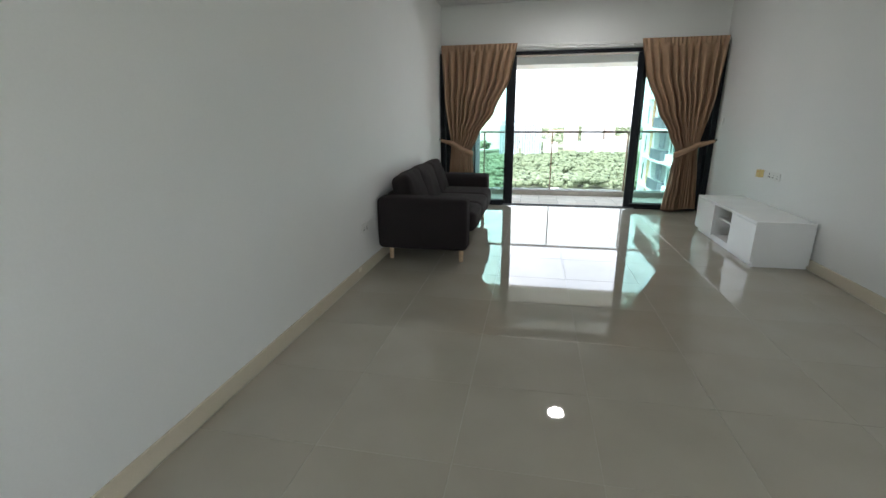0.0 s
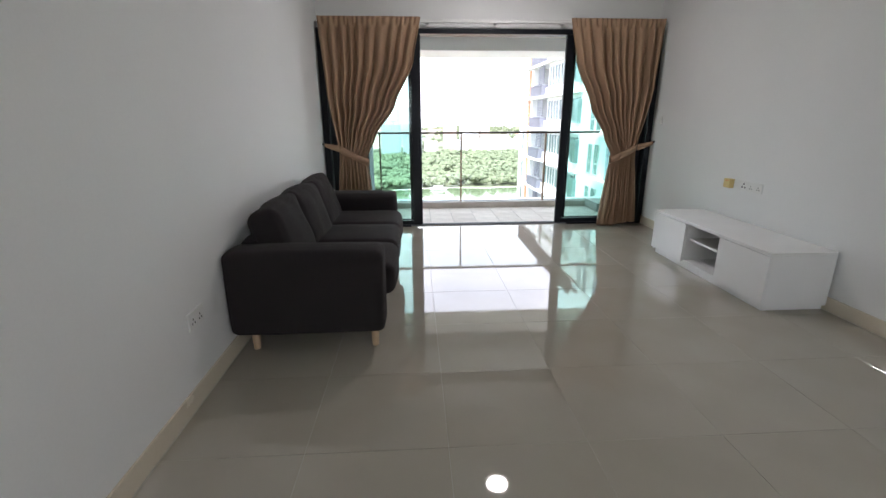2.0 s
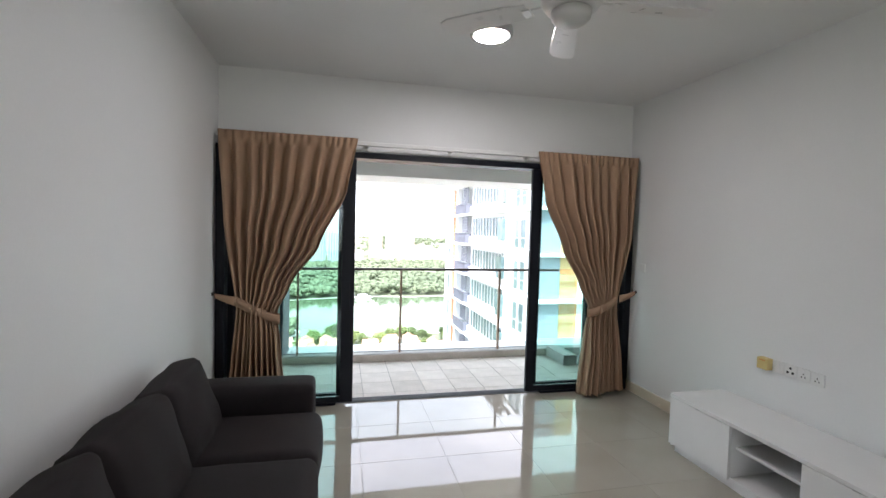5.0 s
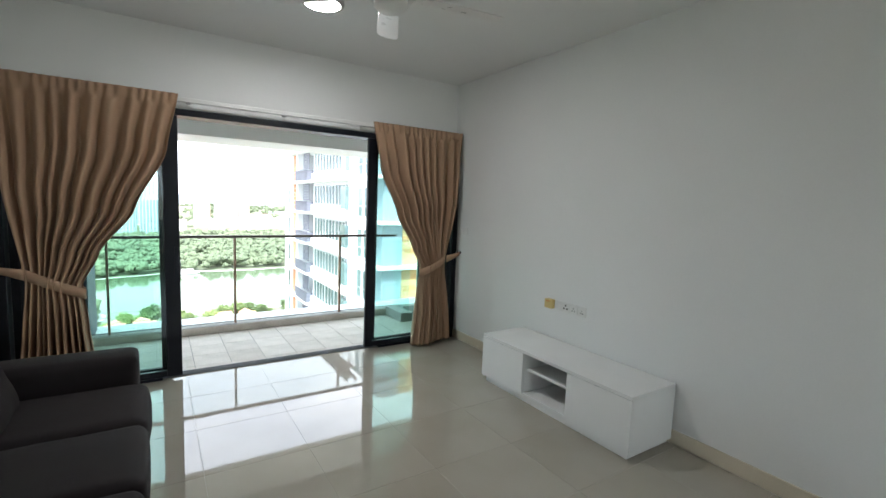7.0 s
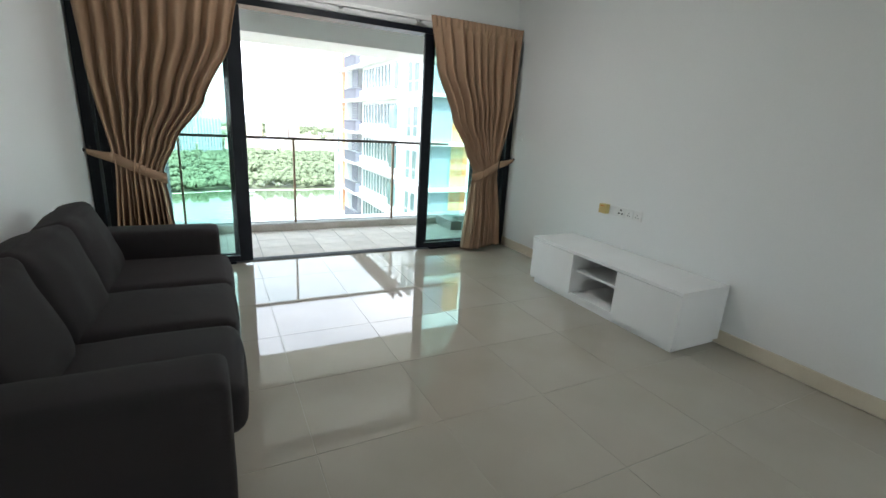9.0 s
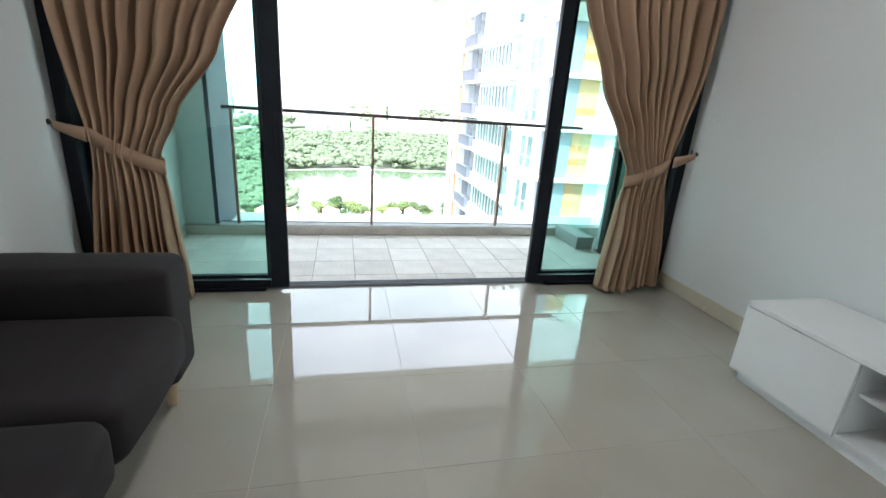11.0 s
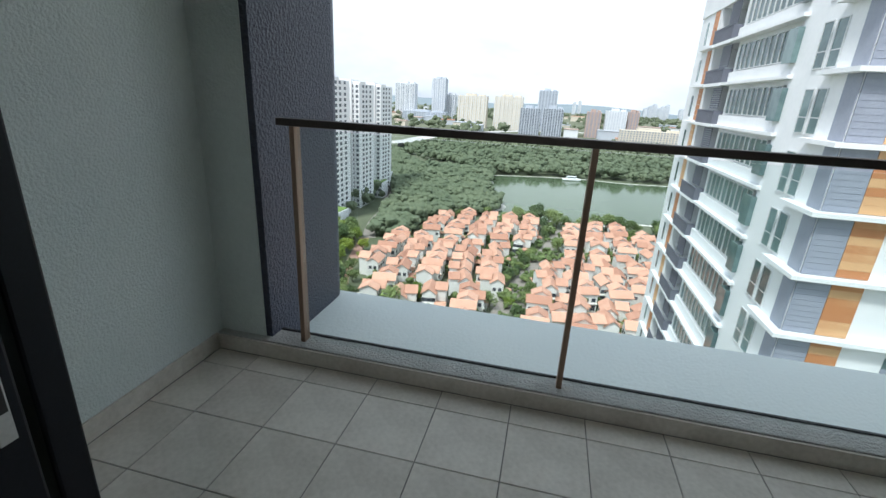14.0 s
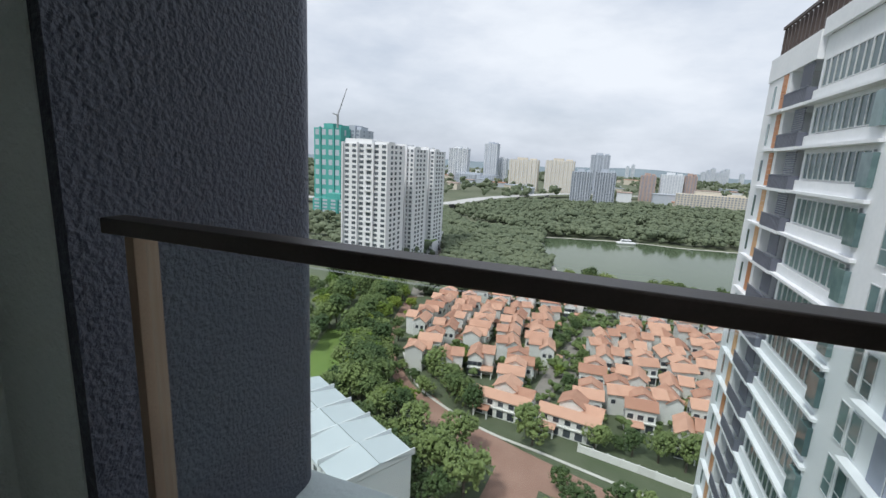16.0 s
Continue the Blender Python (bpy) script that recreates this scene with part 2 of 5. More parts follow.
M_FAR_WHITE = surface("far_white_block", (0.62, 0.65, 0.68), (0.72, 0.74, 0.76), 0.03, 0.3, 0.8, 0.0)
M_FAR_BROWN = surface("far_brown_block", (0.42, 0.31, 0.27), (0.50, 0.39, 0.34), 0.03, 0.3, 0.8, 0.0)
M_FAR_GLASS = surface("hazed_window_band", (0.20, 0.235, 0.29), (0.30, 0.335, 0.39), 0.05, 0.5, 0.3, 0.0)
M_NET = surface("green_site_netting", (0.06, 0.30, 0.27), (0.13, 0.42, 0.37), 0.08, 0.8, 0.8, 0.1)
M_METALROOF = surface("pale_metal_roof", (0.47, 0.52, 0.54), (0.57, 0.62, 0.63), 0.2, 2, 0.5, 0.05)
# the blue-green tint carries the distance haze
M_HILL = surface("hazed_hill", (0.15, 0.20, 0.23), (0.22, 0.27, 0.29), 0.002, 0.02, 0.95, 0.0)
M_CRANE = surface("crane_steel", (0.28, 0.29, 0.30), (0.38, 0.39, 0.40), 0.2, 2, 0.6, 0.0, metal=0.3)
M_PERGOLA = surface("dark_brown_pergola", (0.055, 0.04, 0.035), (0.09, 0.068, 0.058), 0.5, 5, 0.6, 0.05)


# ---- mesh helpers ----
def box(bm, x0, x1, y0, y1, z0, z1, bevel=0.0, seg=2):
    r = bmesh.ops.create_cube(bm, size=1.0)
    for v in r["verts"]:
        v.co = Vector(((x0 + x1) / 2 + v.co.x * (x1 - x0), (y0 + y1) / 2 + v.co.y * (y1 - y0), (z0 + z1) / 2 + v.co.z * (z1 - z0)))
    if bevel:
        edges = list({e for v in r["verts"] for e in v.link_edges})
        bmesh.ops.bevel(bm, geom=edges, offset=bevel, segments=seg, affect="EDGES", profile=0.5)
    return bm


def boxes(*rows, bevel=0.0, seg=2):
    bm = bmesh.new()
    for r in rows:
        one = box(bmesh.new(), *r, bevel=bevel, seg=seg)
        me = bpy.data.meshes.new("joined")
        one.to_mesh(me)
        one.free()
        bm.from_mesh(me)
        bpy.data.meshes.remove(me)
    return bm


def tube(bm, a, b, r0, r1=None, n=16, cap=True):
    a, b = Vector(a), Vector(b)
    d = b - a
    m = Matrix.Translation((a + b) / 2) @ d.to_track_quat("Z", "Y").to_matrix().to_4x4()
    bmesh.ops.create_cone(bm, cap_ends=cap, segments=n, radius1=r0, radius2=r0 if r1 is None else r1, depth=d.length, matrix=m)
    return bm


def lathe(profile, n=40):
    """A turned shape from (radius, height) pairs."""
    bm = bmesh.new()
    rings = []
    for r, z in profile:
        rings.append([bm.verts.new((r * math.cos(k * math.tau / n), r * math.sin(k * math.tau / n), z)) for k in range(n)])
    for lo, hi in zip(rings, rings[1:]):
        for k in range(n):
            bm.faces.new((lo[k], lo[(k + 1) % n], hi[(k + 1) % n], hi[k]))
    bm.faces.new(list(reversed(rings[0])))
    bm.faces.new(rings[-1])
    return bm


def soft_box(size, radius, bulge=(0, 0, 0), n=14, wrinkle=0.0, seed=0):
    """An upholstered block: rounded edges, swollen faces, slight creases. Centred on the origin."""
    bm = bmesh.new()
    bmesh.ops.create_cube(bm, size=2.0)
    bmesh.ops.subdivide_edges(bm, edges=bm.edges[:], cuts=n, use_grid_fill=True)
    h = Vector(size) / 2
    for v in bm.verts:
        c = v.co.copy()
        # crowd the grid towards the edges, so that the rounding is smooth
        p = Vector([math.copysign(abs(q) ** 0.75, q) * hh for q, hh in zip(c, h)])
        core = Vector([max(-(hh - radius), min(hh - radius, q)) for q, hh in zip(p, h)])
        d = p - core
        if d.length > 1e-6:
            p = core + d.normalized() * radius
        u = [1 - abs(q) ** 2.2 for q in c]
        p.x += math.copysign(bulge[0] * u[1] * u[2], c.x) if abs(c.x) > 0.99 else 0
        p.y += math.copysign(bulge[1] * u[0] * u[2], c.y) if abs(c.y) > 0.99 else 0
        p.z += math.copysign(bulge[2] * u[0] * u[1], c.z) if abs(c.z) > 0.99 else 0
        if wrinkle:
            p += wrinkle * noise.noise_vector(p * 6 + Vector((seed * 7.3, seed, 0)))
        v.co = p
    for f in bm.faces:
        f.smooth = True
    return bm


def smooth(bm, on=True):
    for f in bm.faces:
        f.smooth = on
    return bm


def mesh_of(name, bm, material):
    me = bpy.data.meshes.new(name)
    bm.normal_update()
    bm.to_mesh(me)
    bm.free()
    me.materials.append(material)
    return me


def part(name, bm, material, parent=None, label="", at=None, kind=""):
    me = bm if isinstance(bm, bpy.types.Mesh) else mesh_of(name, bm, material)
    ob = new(name, me)
    if parent is not None:
        ob.parent = parent
    if at is not None:
        ob.matrix_basis = at
    return tagged(ob, label, kind=kind)


def thing(name, label, category, at=(0, 0, 0), group="", turn=0.0):
    ob = new(name)
    ob.empty_display_size = 0.1
    ob.matrix_basis = pose(*at, 0, 0, turn)
    return tagged(ob, label, category, group)


def setting(name, bm, material, label, category):
    return tagged(part(name, bm, material), label, category, kind="structure")


def ngon(points, z):
    bm = bmesh.new()
    bm.faces.new([bm.verts.new((x, y, z)) for x, y in points])
    return bm


def ribbon(line, width, z):
    """A strip of ground of one width along a line of points, smoothed."""
    pts = [Vector((x, y, 0)) for x, y in line]
    fine = []
    for i in range(len(pts) - 1):
        p0, p1, p2, p3 = pts[max(0, i - 1)], pts[i], pts[i + 1], pts[min(len(pts) - 1, i + 2)]
        for k in range(8):
            t = k / 8
            fine.append(0.5 * ((2 * p1) + (p2 - p0) * t + (2 * p0 - 5 * p1 + 4 * p2 - p3) * t * t + (3 * p1 - p0 - 3 * p2 + p3) * t ** 3))
    fine.append(pts[-1])
    bm = bmesh.new()
    last = None
    for i, p in enumerate(fine):
        d = (fine[min(i + 1, len(fine) - 1)] - fine[max(i - 1, 0)]).normalized()
        s = Vector((-d.y, d.x, 0)) * width / 2
        row = (bm.verts.new((p.x - s.x, p.y - s.y, z)), bm.verts.new((p.x + s.x, p.y + s.y, z)))
        if last:
            bm.faces.new((last[0], row[0], row[1], last[1]))
        last = row
    return bm


# ---- the room: x across, y towards the balcony, the door's plane at y = 0 ----
XL, XR, YB, ZC = -0.08, 4.03, -9.6, 3.05
DOOR_TOP = 2.36
FLOOR_OUT = -0.06
setting("wall_west", boxes((XL - 0.15, XL, YB, 0.2, -0.3, ZC)), M_WALL, "smooth white painted long wall", "wall")
setting("wall_east", boxes((XR, XR + 0.15, YB, 0.0, -0.3, ZC)), M_WALL, "smooth white painted long wall", "wall")
# unseen window added to light the back, as the lit bench end suggests
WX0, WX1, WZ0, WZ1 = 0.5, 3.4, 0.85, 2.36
setting("wall_south", boxes((XL - 0.15, WX0, YB - 0.15, YB, -0.3, ZC), (WX1, XR + 0.15, YB - 0.15, YB, -0.3, ZC), (WX0, WX1, YB - 0.15, YB, -0.3, WZ0), (WX0, WX1, YB - 0.15, YB, WZ1, ZC)), M_WALL, "plain white wall with an added unseen window", "wall")
back_window = tagged(new("window_1"), "added unseen wide window with a slim black frame", "window", kind="structure")
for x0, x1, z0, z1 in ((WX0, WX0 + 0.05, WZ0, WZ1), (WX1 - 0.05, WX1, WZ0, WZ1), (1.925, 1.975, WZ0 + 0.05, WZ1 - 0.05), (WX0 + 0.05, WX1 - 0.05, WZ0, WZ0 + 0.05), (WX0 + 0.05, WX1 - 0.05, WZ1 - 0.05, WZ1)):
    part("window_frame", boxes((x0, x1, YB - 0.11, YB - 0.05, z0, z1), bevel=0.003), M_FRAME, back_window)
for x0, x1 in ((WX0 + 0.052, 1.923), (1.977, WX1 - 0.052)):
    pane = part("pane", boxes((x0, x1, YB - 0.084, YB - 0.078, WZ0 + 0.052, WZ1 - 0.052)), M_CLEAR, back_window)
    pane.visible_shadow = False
setting("wall_north", boxes((XL, XR, 0.0, 0.2, DOOR_TOP, ZC)), M_WALL, "white lintel wall above the sliding door", "wall")
setting("ceiling", boxes((XL - 0.15, XR + 0.15, YB - 0.15, 0.2, ZC, ZC + 0.2)), M_CEIL, "flat white plaster ceiling", "ceiling")
floor = setting("floor", boxes((XL, XR, YB, -0.031, -0.15, -0.0016)), M_GROUT, "glossy beige porcelain tiled floor", "floor")
for nm, x0, x1, y0, y1 in (("baseboard_west", XL, XL + 0.013, YB, -0.06), ("baseboard_east", XR - 0.013, XR, YB, -0.06), ("baseboard_south", XL + 0.014, XR - 0.014, YB, YB + 0.013)):
    setting(nm, boxes((x0, x1, y0, y1, 0.001, 0.105), bevel=0.004), M_SKIRT, "cream tile skirting along the wall foot", "baseboard")


# ---- sliding door ----
def door_panel(name, label, x0, x1, y, left_stile, right_stile):
    t = thing(name, label, "door", (x0, y, 0.0), "sliding door panels")
    w = x1 - x0
    part("stile", boxes((0, left_stile, -0.022, 0.022, 0.03, 2.30), bevel=0.004), M_FRAME, t)
    part("stile", boxes((w - right_stile, w, -0.022, 0.022, 0.03, 2.30), bevel=0.004), M_FRAME, t)
    part("bottom_rail", boxes((left_stile, w - right_stile, -0.02, 0.02, 0.03, 0.085), bevel=0.004), M_FRAME, t)
    part("top_rail", boxes((left_stile, w - right_stile, -0.02, 0.02, 2.25, 2.30), bevel=0.004), M_FRAME, t)
    g = part("pane", boxes((left_stile - 0.004, w - right_stile + 0.004, -0.004, 0.004, 0.08, 2.255)), M_GREEN, t, "green-tinted glass pane")
    g.visible_shadow = False
    return t


frame_t = thing("door_frame", "black aluminium frame of the wide sliding balcony door", "door frame", (0, 0, 0))
part("jamb", boxes((XL + 0.002, XL + 0.075, -0.10, 0.09, 0.0, DOOR_TOP), bevel=0.004), M_FRAME, frame_t)
part("jamb", boxes((XR - 0.075, XR - 0.002, -0.10, 0.09, 0.0, DOOR_TOP), bevel=0.004), M_FRAME, frame_t)
part("head", boxes((XL + 0.075, XR - 0.075, -0.10, 0.09, 2.302, DOOR_TOP - 0.002), bevel=0.004), M_FRAME, frame_t)
sill = part("sill_track", boxes((XL + 0.075, XR - 0.075, -0.03, 0.07, -0.06, 0.004), bevel=0.002), M_TRACK, frame_t, "grey metal track along the threshold")
for k, y in enumerate((-0.022, 0.01, 0.04)):
    part("track_rib", boxes((XL + 0.08, XR - 0.08, y - 0.003, y + 0.003, 0.004, 0.016)), M_TRACK, sill)
for x0, x1 in ((XL + 0.075, 0.96), (3.02, XR - 0.075)):
    part("bottom_frame", boxes((x0, x1, -0.098, 0.085, 0.005, 0.028), bevel=0.003), M_FRAME, frame_t)
fixed_w = door_panel("sliding_door", "black-framed fixed door panel with green-tinted glass", 0.0, 1.045, 0.02, 0.06, 0.085)
slid_w = door_panel("sliding_door", "black-framed door panel slid open, green-tinted glass", 0.07, 1.112, -0.072, 0.06, 0.115)
fixed_e = door_panel("sliding_door", "black-framed fixed door panel with green-tinted glass", 2.925, 3.953, 0.02, 0.085, 0.06)
slid_e = door_panel("sliding_door", "black-framed door panel slid open, green-tinted glass", 2.855, 3.90, -0.072, 0.085, 0.06)
lock = part("lock_plate", boxes((1.043, 1.0465, -0.008, 0.008, 0.93, 1.06), bevel=0.001), M_STEEL, slid_w, "silver lock plate on the door edge")
part("keyhole", boxes((1.0466, 1.0485, -0.005, 0.005, 0.965, 1.025), (1.0466, 1.0485, -0.003, 0.003, 1.035, 1.045)), M_BLACK, lock)
part("pull_lip", boxes((1.0, 1.03, -0.034, -0.023, 0.9, 1.18), bevel=0.003), M_FRAME, slid_w)


# ---- curtains ----
def curve(t, keys):
    for (a, va), (b, vb) in zip(keys, keys[1:]):
        if t <= b:
            s = (t - a) / (b - a)
            s = s * s * (3 - 2 * s) * 0.5 + s * 0.5
            return va + (vb - va) * s
    return keys[-1][1]


def curtain(name, label, inner, outer, mirror, seed):
    """A pleated cloth that is gathered by a band. inner, outer: the edges' x by height."""
    t = thing(name, label, "curtain", (0, 0, 0.0), "pair of tan curtains")
    rnd = random.Random(seed)
    folds = 10
    shift = [rnd.uniform(-0.25, 0.25) for _ in range(folds + 2)]
    amp = [rnd.uniform(0.6, 1.25) for _ in range(folds + 2)]
    nu, nv = folds * 14, 90
    top, low = 2.465, 0.03
    bm = bmesh.new()
    grid = []
    for j in range(nv + 1):
        v = j / nv
        z = top + (low - top) * v
        xi, xo = curve(-z, inner), curve(-z, outer)
        wide = abs(xi - xo)
        row = []
        for i in range(nu + 1):
            u = i / nu
            ph = folds * min(1.0, max(0.0, u + (0.022 * math.sin(math.tau * 1.6 * u + seed) + 0.010 * math.sin(math.tau * 3.7 * u + 2 * seed)) * math.sin(math.pi * u)))
            k = int(min(ph, folds - 1e-6))
            f = ph - k
            local = math.sin(math.tau * (f + shift[k] * math.sin(math.pi * f) * 0.5))
            a = amp[k] * (1 - f) + amp[k + 1] * f
            depth = 0.022 + 0.030 * min(1, (top - z) / 0.5)
            gather = math.exp(-((z - 0.93) / 0.22) ** 2)
            depth = depth * (1 - 0.3 * gather) + (0.042 if z < 0.8 else 0) * min(1, (0.8 - z) / 0.4 if z < 0.8 else 0)
            if z > top - 0.085:
                local, a, depth = math.sin(math.tau * ph * 2), 0.9, 0.011
            depth *= (1.35 if mirror else 1.0) * 0.75 + 0.4 * noise.noise(Vector((u * 6, z * 0.5, seed + 8))) + 0.25
            x = xo + (xi - xo) * u + 0.010 * noise.noise(Vector((u * 7, z * 0.9, seed)))
            belly = 0.05 * gather * math.sin(math.pi * u)
            y = -0.18 - 0.05 * max(0.0, 0.8 - z) / 0.8 - a * depth * local - belly + 0.010 * noise.noise(Vector((u * 5, z * 0.8, seed + 4)))
            hem = 0.035 * (0.5 + 0.5 * local) * (1 if z < 0.3 else 0) * (0.3 - z) / 0.3
            sag = (u - 0.5) * 0.05 * (1 if z < 0.6 else 0) * (0.6 - min(z, 0.6)) / 0.6
            row.append(bm.verts.new((x, y, z + hem * 0.6 - sag)))
        grid.append(row)
    for j in range(nv):
        for i in range(nu):
            bm.faces.new((grid[j][i], grid[j][i + 1], grid[j + 1][i + 1], grid[j + 1][i]))
    cloth = part("cloth", smooth(bm), M_CURTAIN, t)
    mod = cloth.modifiers.new("thickness", "SOLIDIFY")
    mod.thickness = 0.003
    # gathering band with its tail to the wall hook
    kx0, kx1 = curve(-0.93, outer), curve(-0.93, inner)
    cx, hw = (kx0 + kx1) / 2, abs(kx1 - kx0) / 2 + 0.012
    hook_x = XL + 0.02 if not mirror else XR - 0.02
    bm = bmesh.new()
    n = 40
    rows = []
    side = 1 if not mirror else -1
    for k in range(n):
        a = math.tau * k / n
        x = cx + hw * math.cos(a)
        y = -0.185 + 0.074 * math.sin(a)
        z = 0.93 - 0.5 * (x - cx) * side
        rows.append([bm.verts.new((x, y, z + 0.042)), bm.verts.new((x, y, z - 0.042))])
    for k in range(n):
        p, q = rows[k], rows[(k + 1) % n]
        bm.faces.new((p[0], q[0], q[1], p[1]))
    band = part("tie_band", smooth(bm), M_CURTAIN, t, "folded tan tie-back band")
    mod = band.modifiers.new("thickness", "SOLIDIFY")
    mod.thickness = 0.004
    bm = bmesh.new()
    ex = cx - side * hw * 0.9
    ez = 0.93 + 0.5 * hw * 0.9
    prev = None
    for k in range(9):
        s = k / 8
        x = ex + (hook_x - ex) * s
        z = ez + (1.055 - ez) * s
        y = -0.25 + 0.06 * s - 0.01 * math.sin(math.pi * s)
        h = 0.040 * (1 - s) + 0.02 * s
        cur = (bm.verts.new((x, y, z + h)), bm.verts.new((x, y, z - h)))
        if prev:
            bm.faces.new((prev[0], cur[0], cur[1], prev[1]))
        prev = cur
    tail = part("tie_tail", smooth(bm), M_CURTAIN, t)
    mod = tail.modifiers.new("thickness", "SOLIDIFY")
    mod.thickness = 0.004
    return t, hook_x


cw, hxw = curtain("curtain", "tan pleated curtain tied back near the sofa", [(-2.50, 1.125), (-2.0, 1.03), (-1.5, 0.80), (-1.15, 0.56), (-0.9, 0.445), (-0.6, 0.475), (0, 0.54)], [(-2.50, -0.04), (-1.7, 0.01), (-0.95, 0.115), (-0.6, 0.09), (0, 0.05)], False, 3)
ce, hxe = curtain("curtain", "tan pleated curtain tied back by the white bench", [(-2.50, 2.868), (-2.0, 2.96), (-1.5, 3.18), (-1.15, 3.38), (-0.9, 3.495), (-0.6, 3.46), (0, 3.39)], [(-2.50, XR - 0.03), (-1.7, XR - 0.09), (-0.95, 3.79), (-0.6, 3.81), (0, 3.84)], True, 8)
for x, sgn in ((XL, 1), (XR, -1)):
    hk = thing("curtain_hook", "small dark metal tie-back hook on the wall", "hook", (x, -0.18, 1.065), "tie-back hooks")
    part("rose", tube(bmesh.new(), (0, 0, 0), (sgn * 0.006, 0, 0), 0.016), M_BLACK, hk)
    part("arm", tube(tube(bmesh.new(), (sgn * 0.004, 0, 0), (sgn * 0.045, 0, 0), 0.005), (sgn * 0.045, 0, -0.005), (sgn * 0.045, -0.0, 0.03), 0.005), M_BLACK, hk)
rail_t = thing("curtain_rail", "white curtain track above the sliding door", "curtain rail", (0, 0, 0))
part("track", boxes((XL + 0.01, XR - 0.01, -0.150, -0.112, 2.41, 2.445), bevel=0.005), M_WHITE, rail_t)
for x in (0.3, 1.2, 2.0, 2.8, 3.7):
    part("bracket", boxes((x - 0.015, x + 0.015, -0.112, 0.0, 2.415, 2.435), (x - 0.015, x + 0.015, -0.006, -0.0005, 2.38, 2.44)), M_WHITE, rail_t)

# ---- sofa: back to the west wall ----
SY0, SY1, SX = -3.35, -1.13, XL + 0.005
sofa = thing("sofa", "charcoal grey fabric three-seat sofa against the wall", "sofa", (SX, (SY0 + SY1) / 2, 0.0))
HL = (SY1 - SY0) / 2


def at(x, y, z, rx=0, ry=0, rz=0):
    return pose(x, y, z, rx, ry, rz)


def arm_mesh():
    bm = soft_box((0.90, 0.245, 0.50), 0.04, (0.004, 0.008, 0.008), 18, 0.003, 2)
    for v in bm.verts:
        if v.co.z > 0.05:
            v.co.z += 0.012 * math.cos(v.co.y / 0.12 * 1.4)
    return bm


part("arm", arm_mesh(), M_SOFA, sofa, at=at(0.4525, -HL + 0.118, 0.395))
part("arm", arm_mesh(), M_SOFA, sofa, at=at(0.4525, HL - 0.118, 0.395))
part("back_frame", soft_box((0.18, 2 * HL - 0.46, 0.52), 0.04, (0, 0, 0.004), 12), M_SOFA, sofa, at=at(0.115, 0, 0.41))
part("seat_base", soft_box((0.76, 2 * HL - 0.46, 0.14), 0.03, (0.003, 0, 0), 12), M_SOFA, sofa, at=at(0.455, 0, 0.215))
SW = (2 * HL - 0.472) / 3
for k in range(3):
    y = -HL + 0.236 + SW * (k + 0.5)
    part("seat_cushion", soft_box((0.74, SW - 0.004, 0.205), 0.048, (0.022, 0.003, 0.018), 18, 0.004, 5 + k), M_SOFA, sofa, at=at(0.58, y, 0.385))
    tilt = (-17, -19, -16)[k]
    part("back_cushion", soft_box((0.175, SW + 0.012, 0.47), 0.036, (0.05, 0.006, 0.02), 18, 0.016, 11 + k * 3), M_SOFA, sofa, at=at(0.228, y + (0.012, 0.0, -0.01)[k], (0.605, 0.615, 0.62)[k], (1.5, -1, 1)[k], tilt, (2, -1.5, 1)[k]))
for x in (0.10, 0.83):
    for y in (-HL + 0.13, HL - 0.13):
        leg = lathe([(0.019, 0.0), (0.021, 0.01), (0.027, 0.15)], 20)
        part("leg", smooth(leg), M_OAK, sofa, "pale round wooden leg", at=at(x, y, 0.0))

# ---- white bench under the sockets ----
BX0, BX1, BY0, BY1 = 3.51, XR - 0.018, -2.93, -1.36
bench = thing("tv_bench", "low white glossy media bench with open middle bay", "tv bench", (BX0, (BY0 + BY1) / 2, 0.0))
b0, b1 = BY0 - (BY0 + BY1) / 2, BY1 - (BY0 + BY1) / 2
D = BX1 - BX0
g0, g1 = b0 + 0.55, b1 - 0.545
part("top", boxes((0.0, D, b0, b1, 0.425, 0.45), bevel=0.002), M_GLOSS, bench)
part("side_panel", boxes((0.018, D, b0, b0 + 0.018, 0.04, 0.425), bevel=0.001), M_GLOSS, bench)
part("side_panel", boxes((0.018, D, b1 - 0.018, b1, 0.04, 0.425), bevel=0.001), M_GLOSS, bench)
part("divider", boxes((0.02, D, g0 - 0.018, g0, 0.075, 0.425)), M_GLOSS, bench)
part("divider", boxes((0.02, D, g1, g1 + 0.018, 0.075, 0.425)), M_GLOSS, bench)
part("bottom", boxes((0.02, D, b0 + 0.018, b1 - 0.018, 0.055, 0.075)), M_GLOSS, bench)
part("plinth", boxes((0.035, D, b0 + 0.03, b1 - 0.03, 0.0, 0.055), bevel=0.001), M_GLOSS, bench)
part("shelf", boxes((0.06, D - 0.03, g0, g1, 0.262, 0.28), bevel=0.001), M_GLOSS, bench)
part("back_panel", boxes((D - 0.02, D - 0.012, g0, g1, 0.255, 0.425), (D - 0.02, D - 0.012, g0, g1, 0.075, 0.145)), M_GLOSS, bench)
for y0, y1 in ((b0 + 0.001, g0 - 0.001), (g1 + 0.001, b1 - 0.001)):
    d = part("door", boxes((0.0, 0.018, y0, y1, 0.058, 0.421), bevel=0.0015), M_GLOSS, bench)
    ym = (y0 + y1) / 2
    part("finger_pull", boxes((-0.006, 0.004, ym - 0.02, ym + 0.02, 0.4215, 0.4242), bevel=0.0008), M_STEEL, d, "slim metal finger pull")


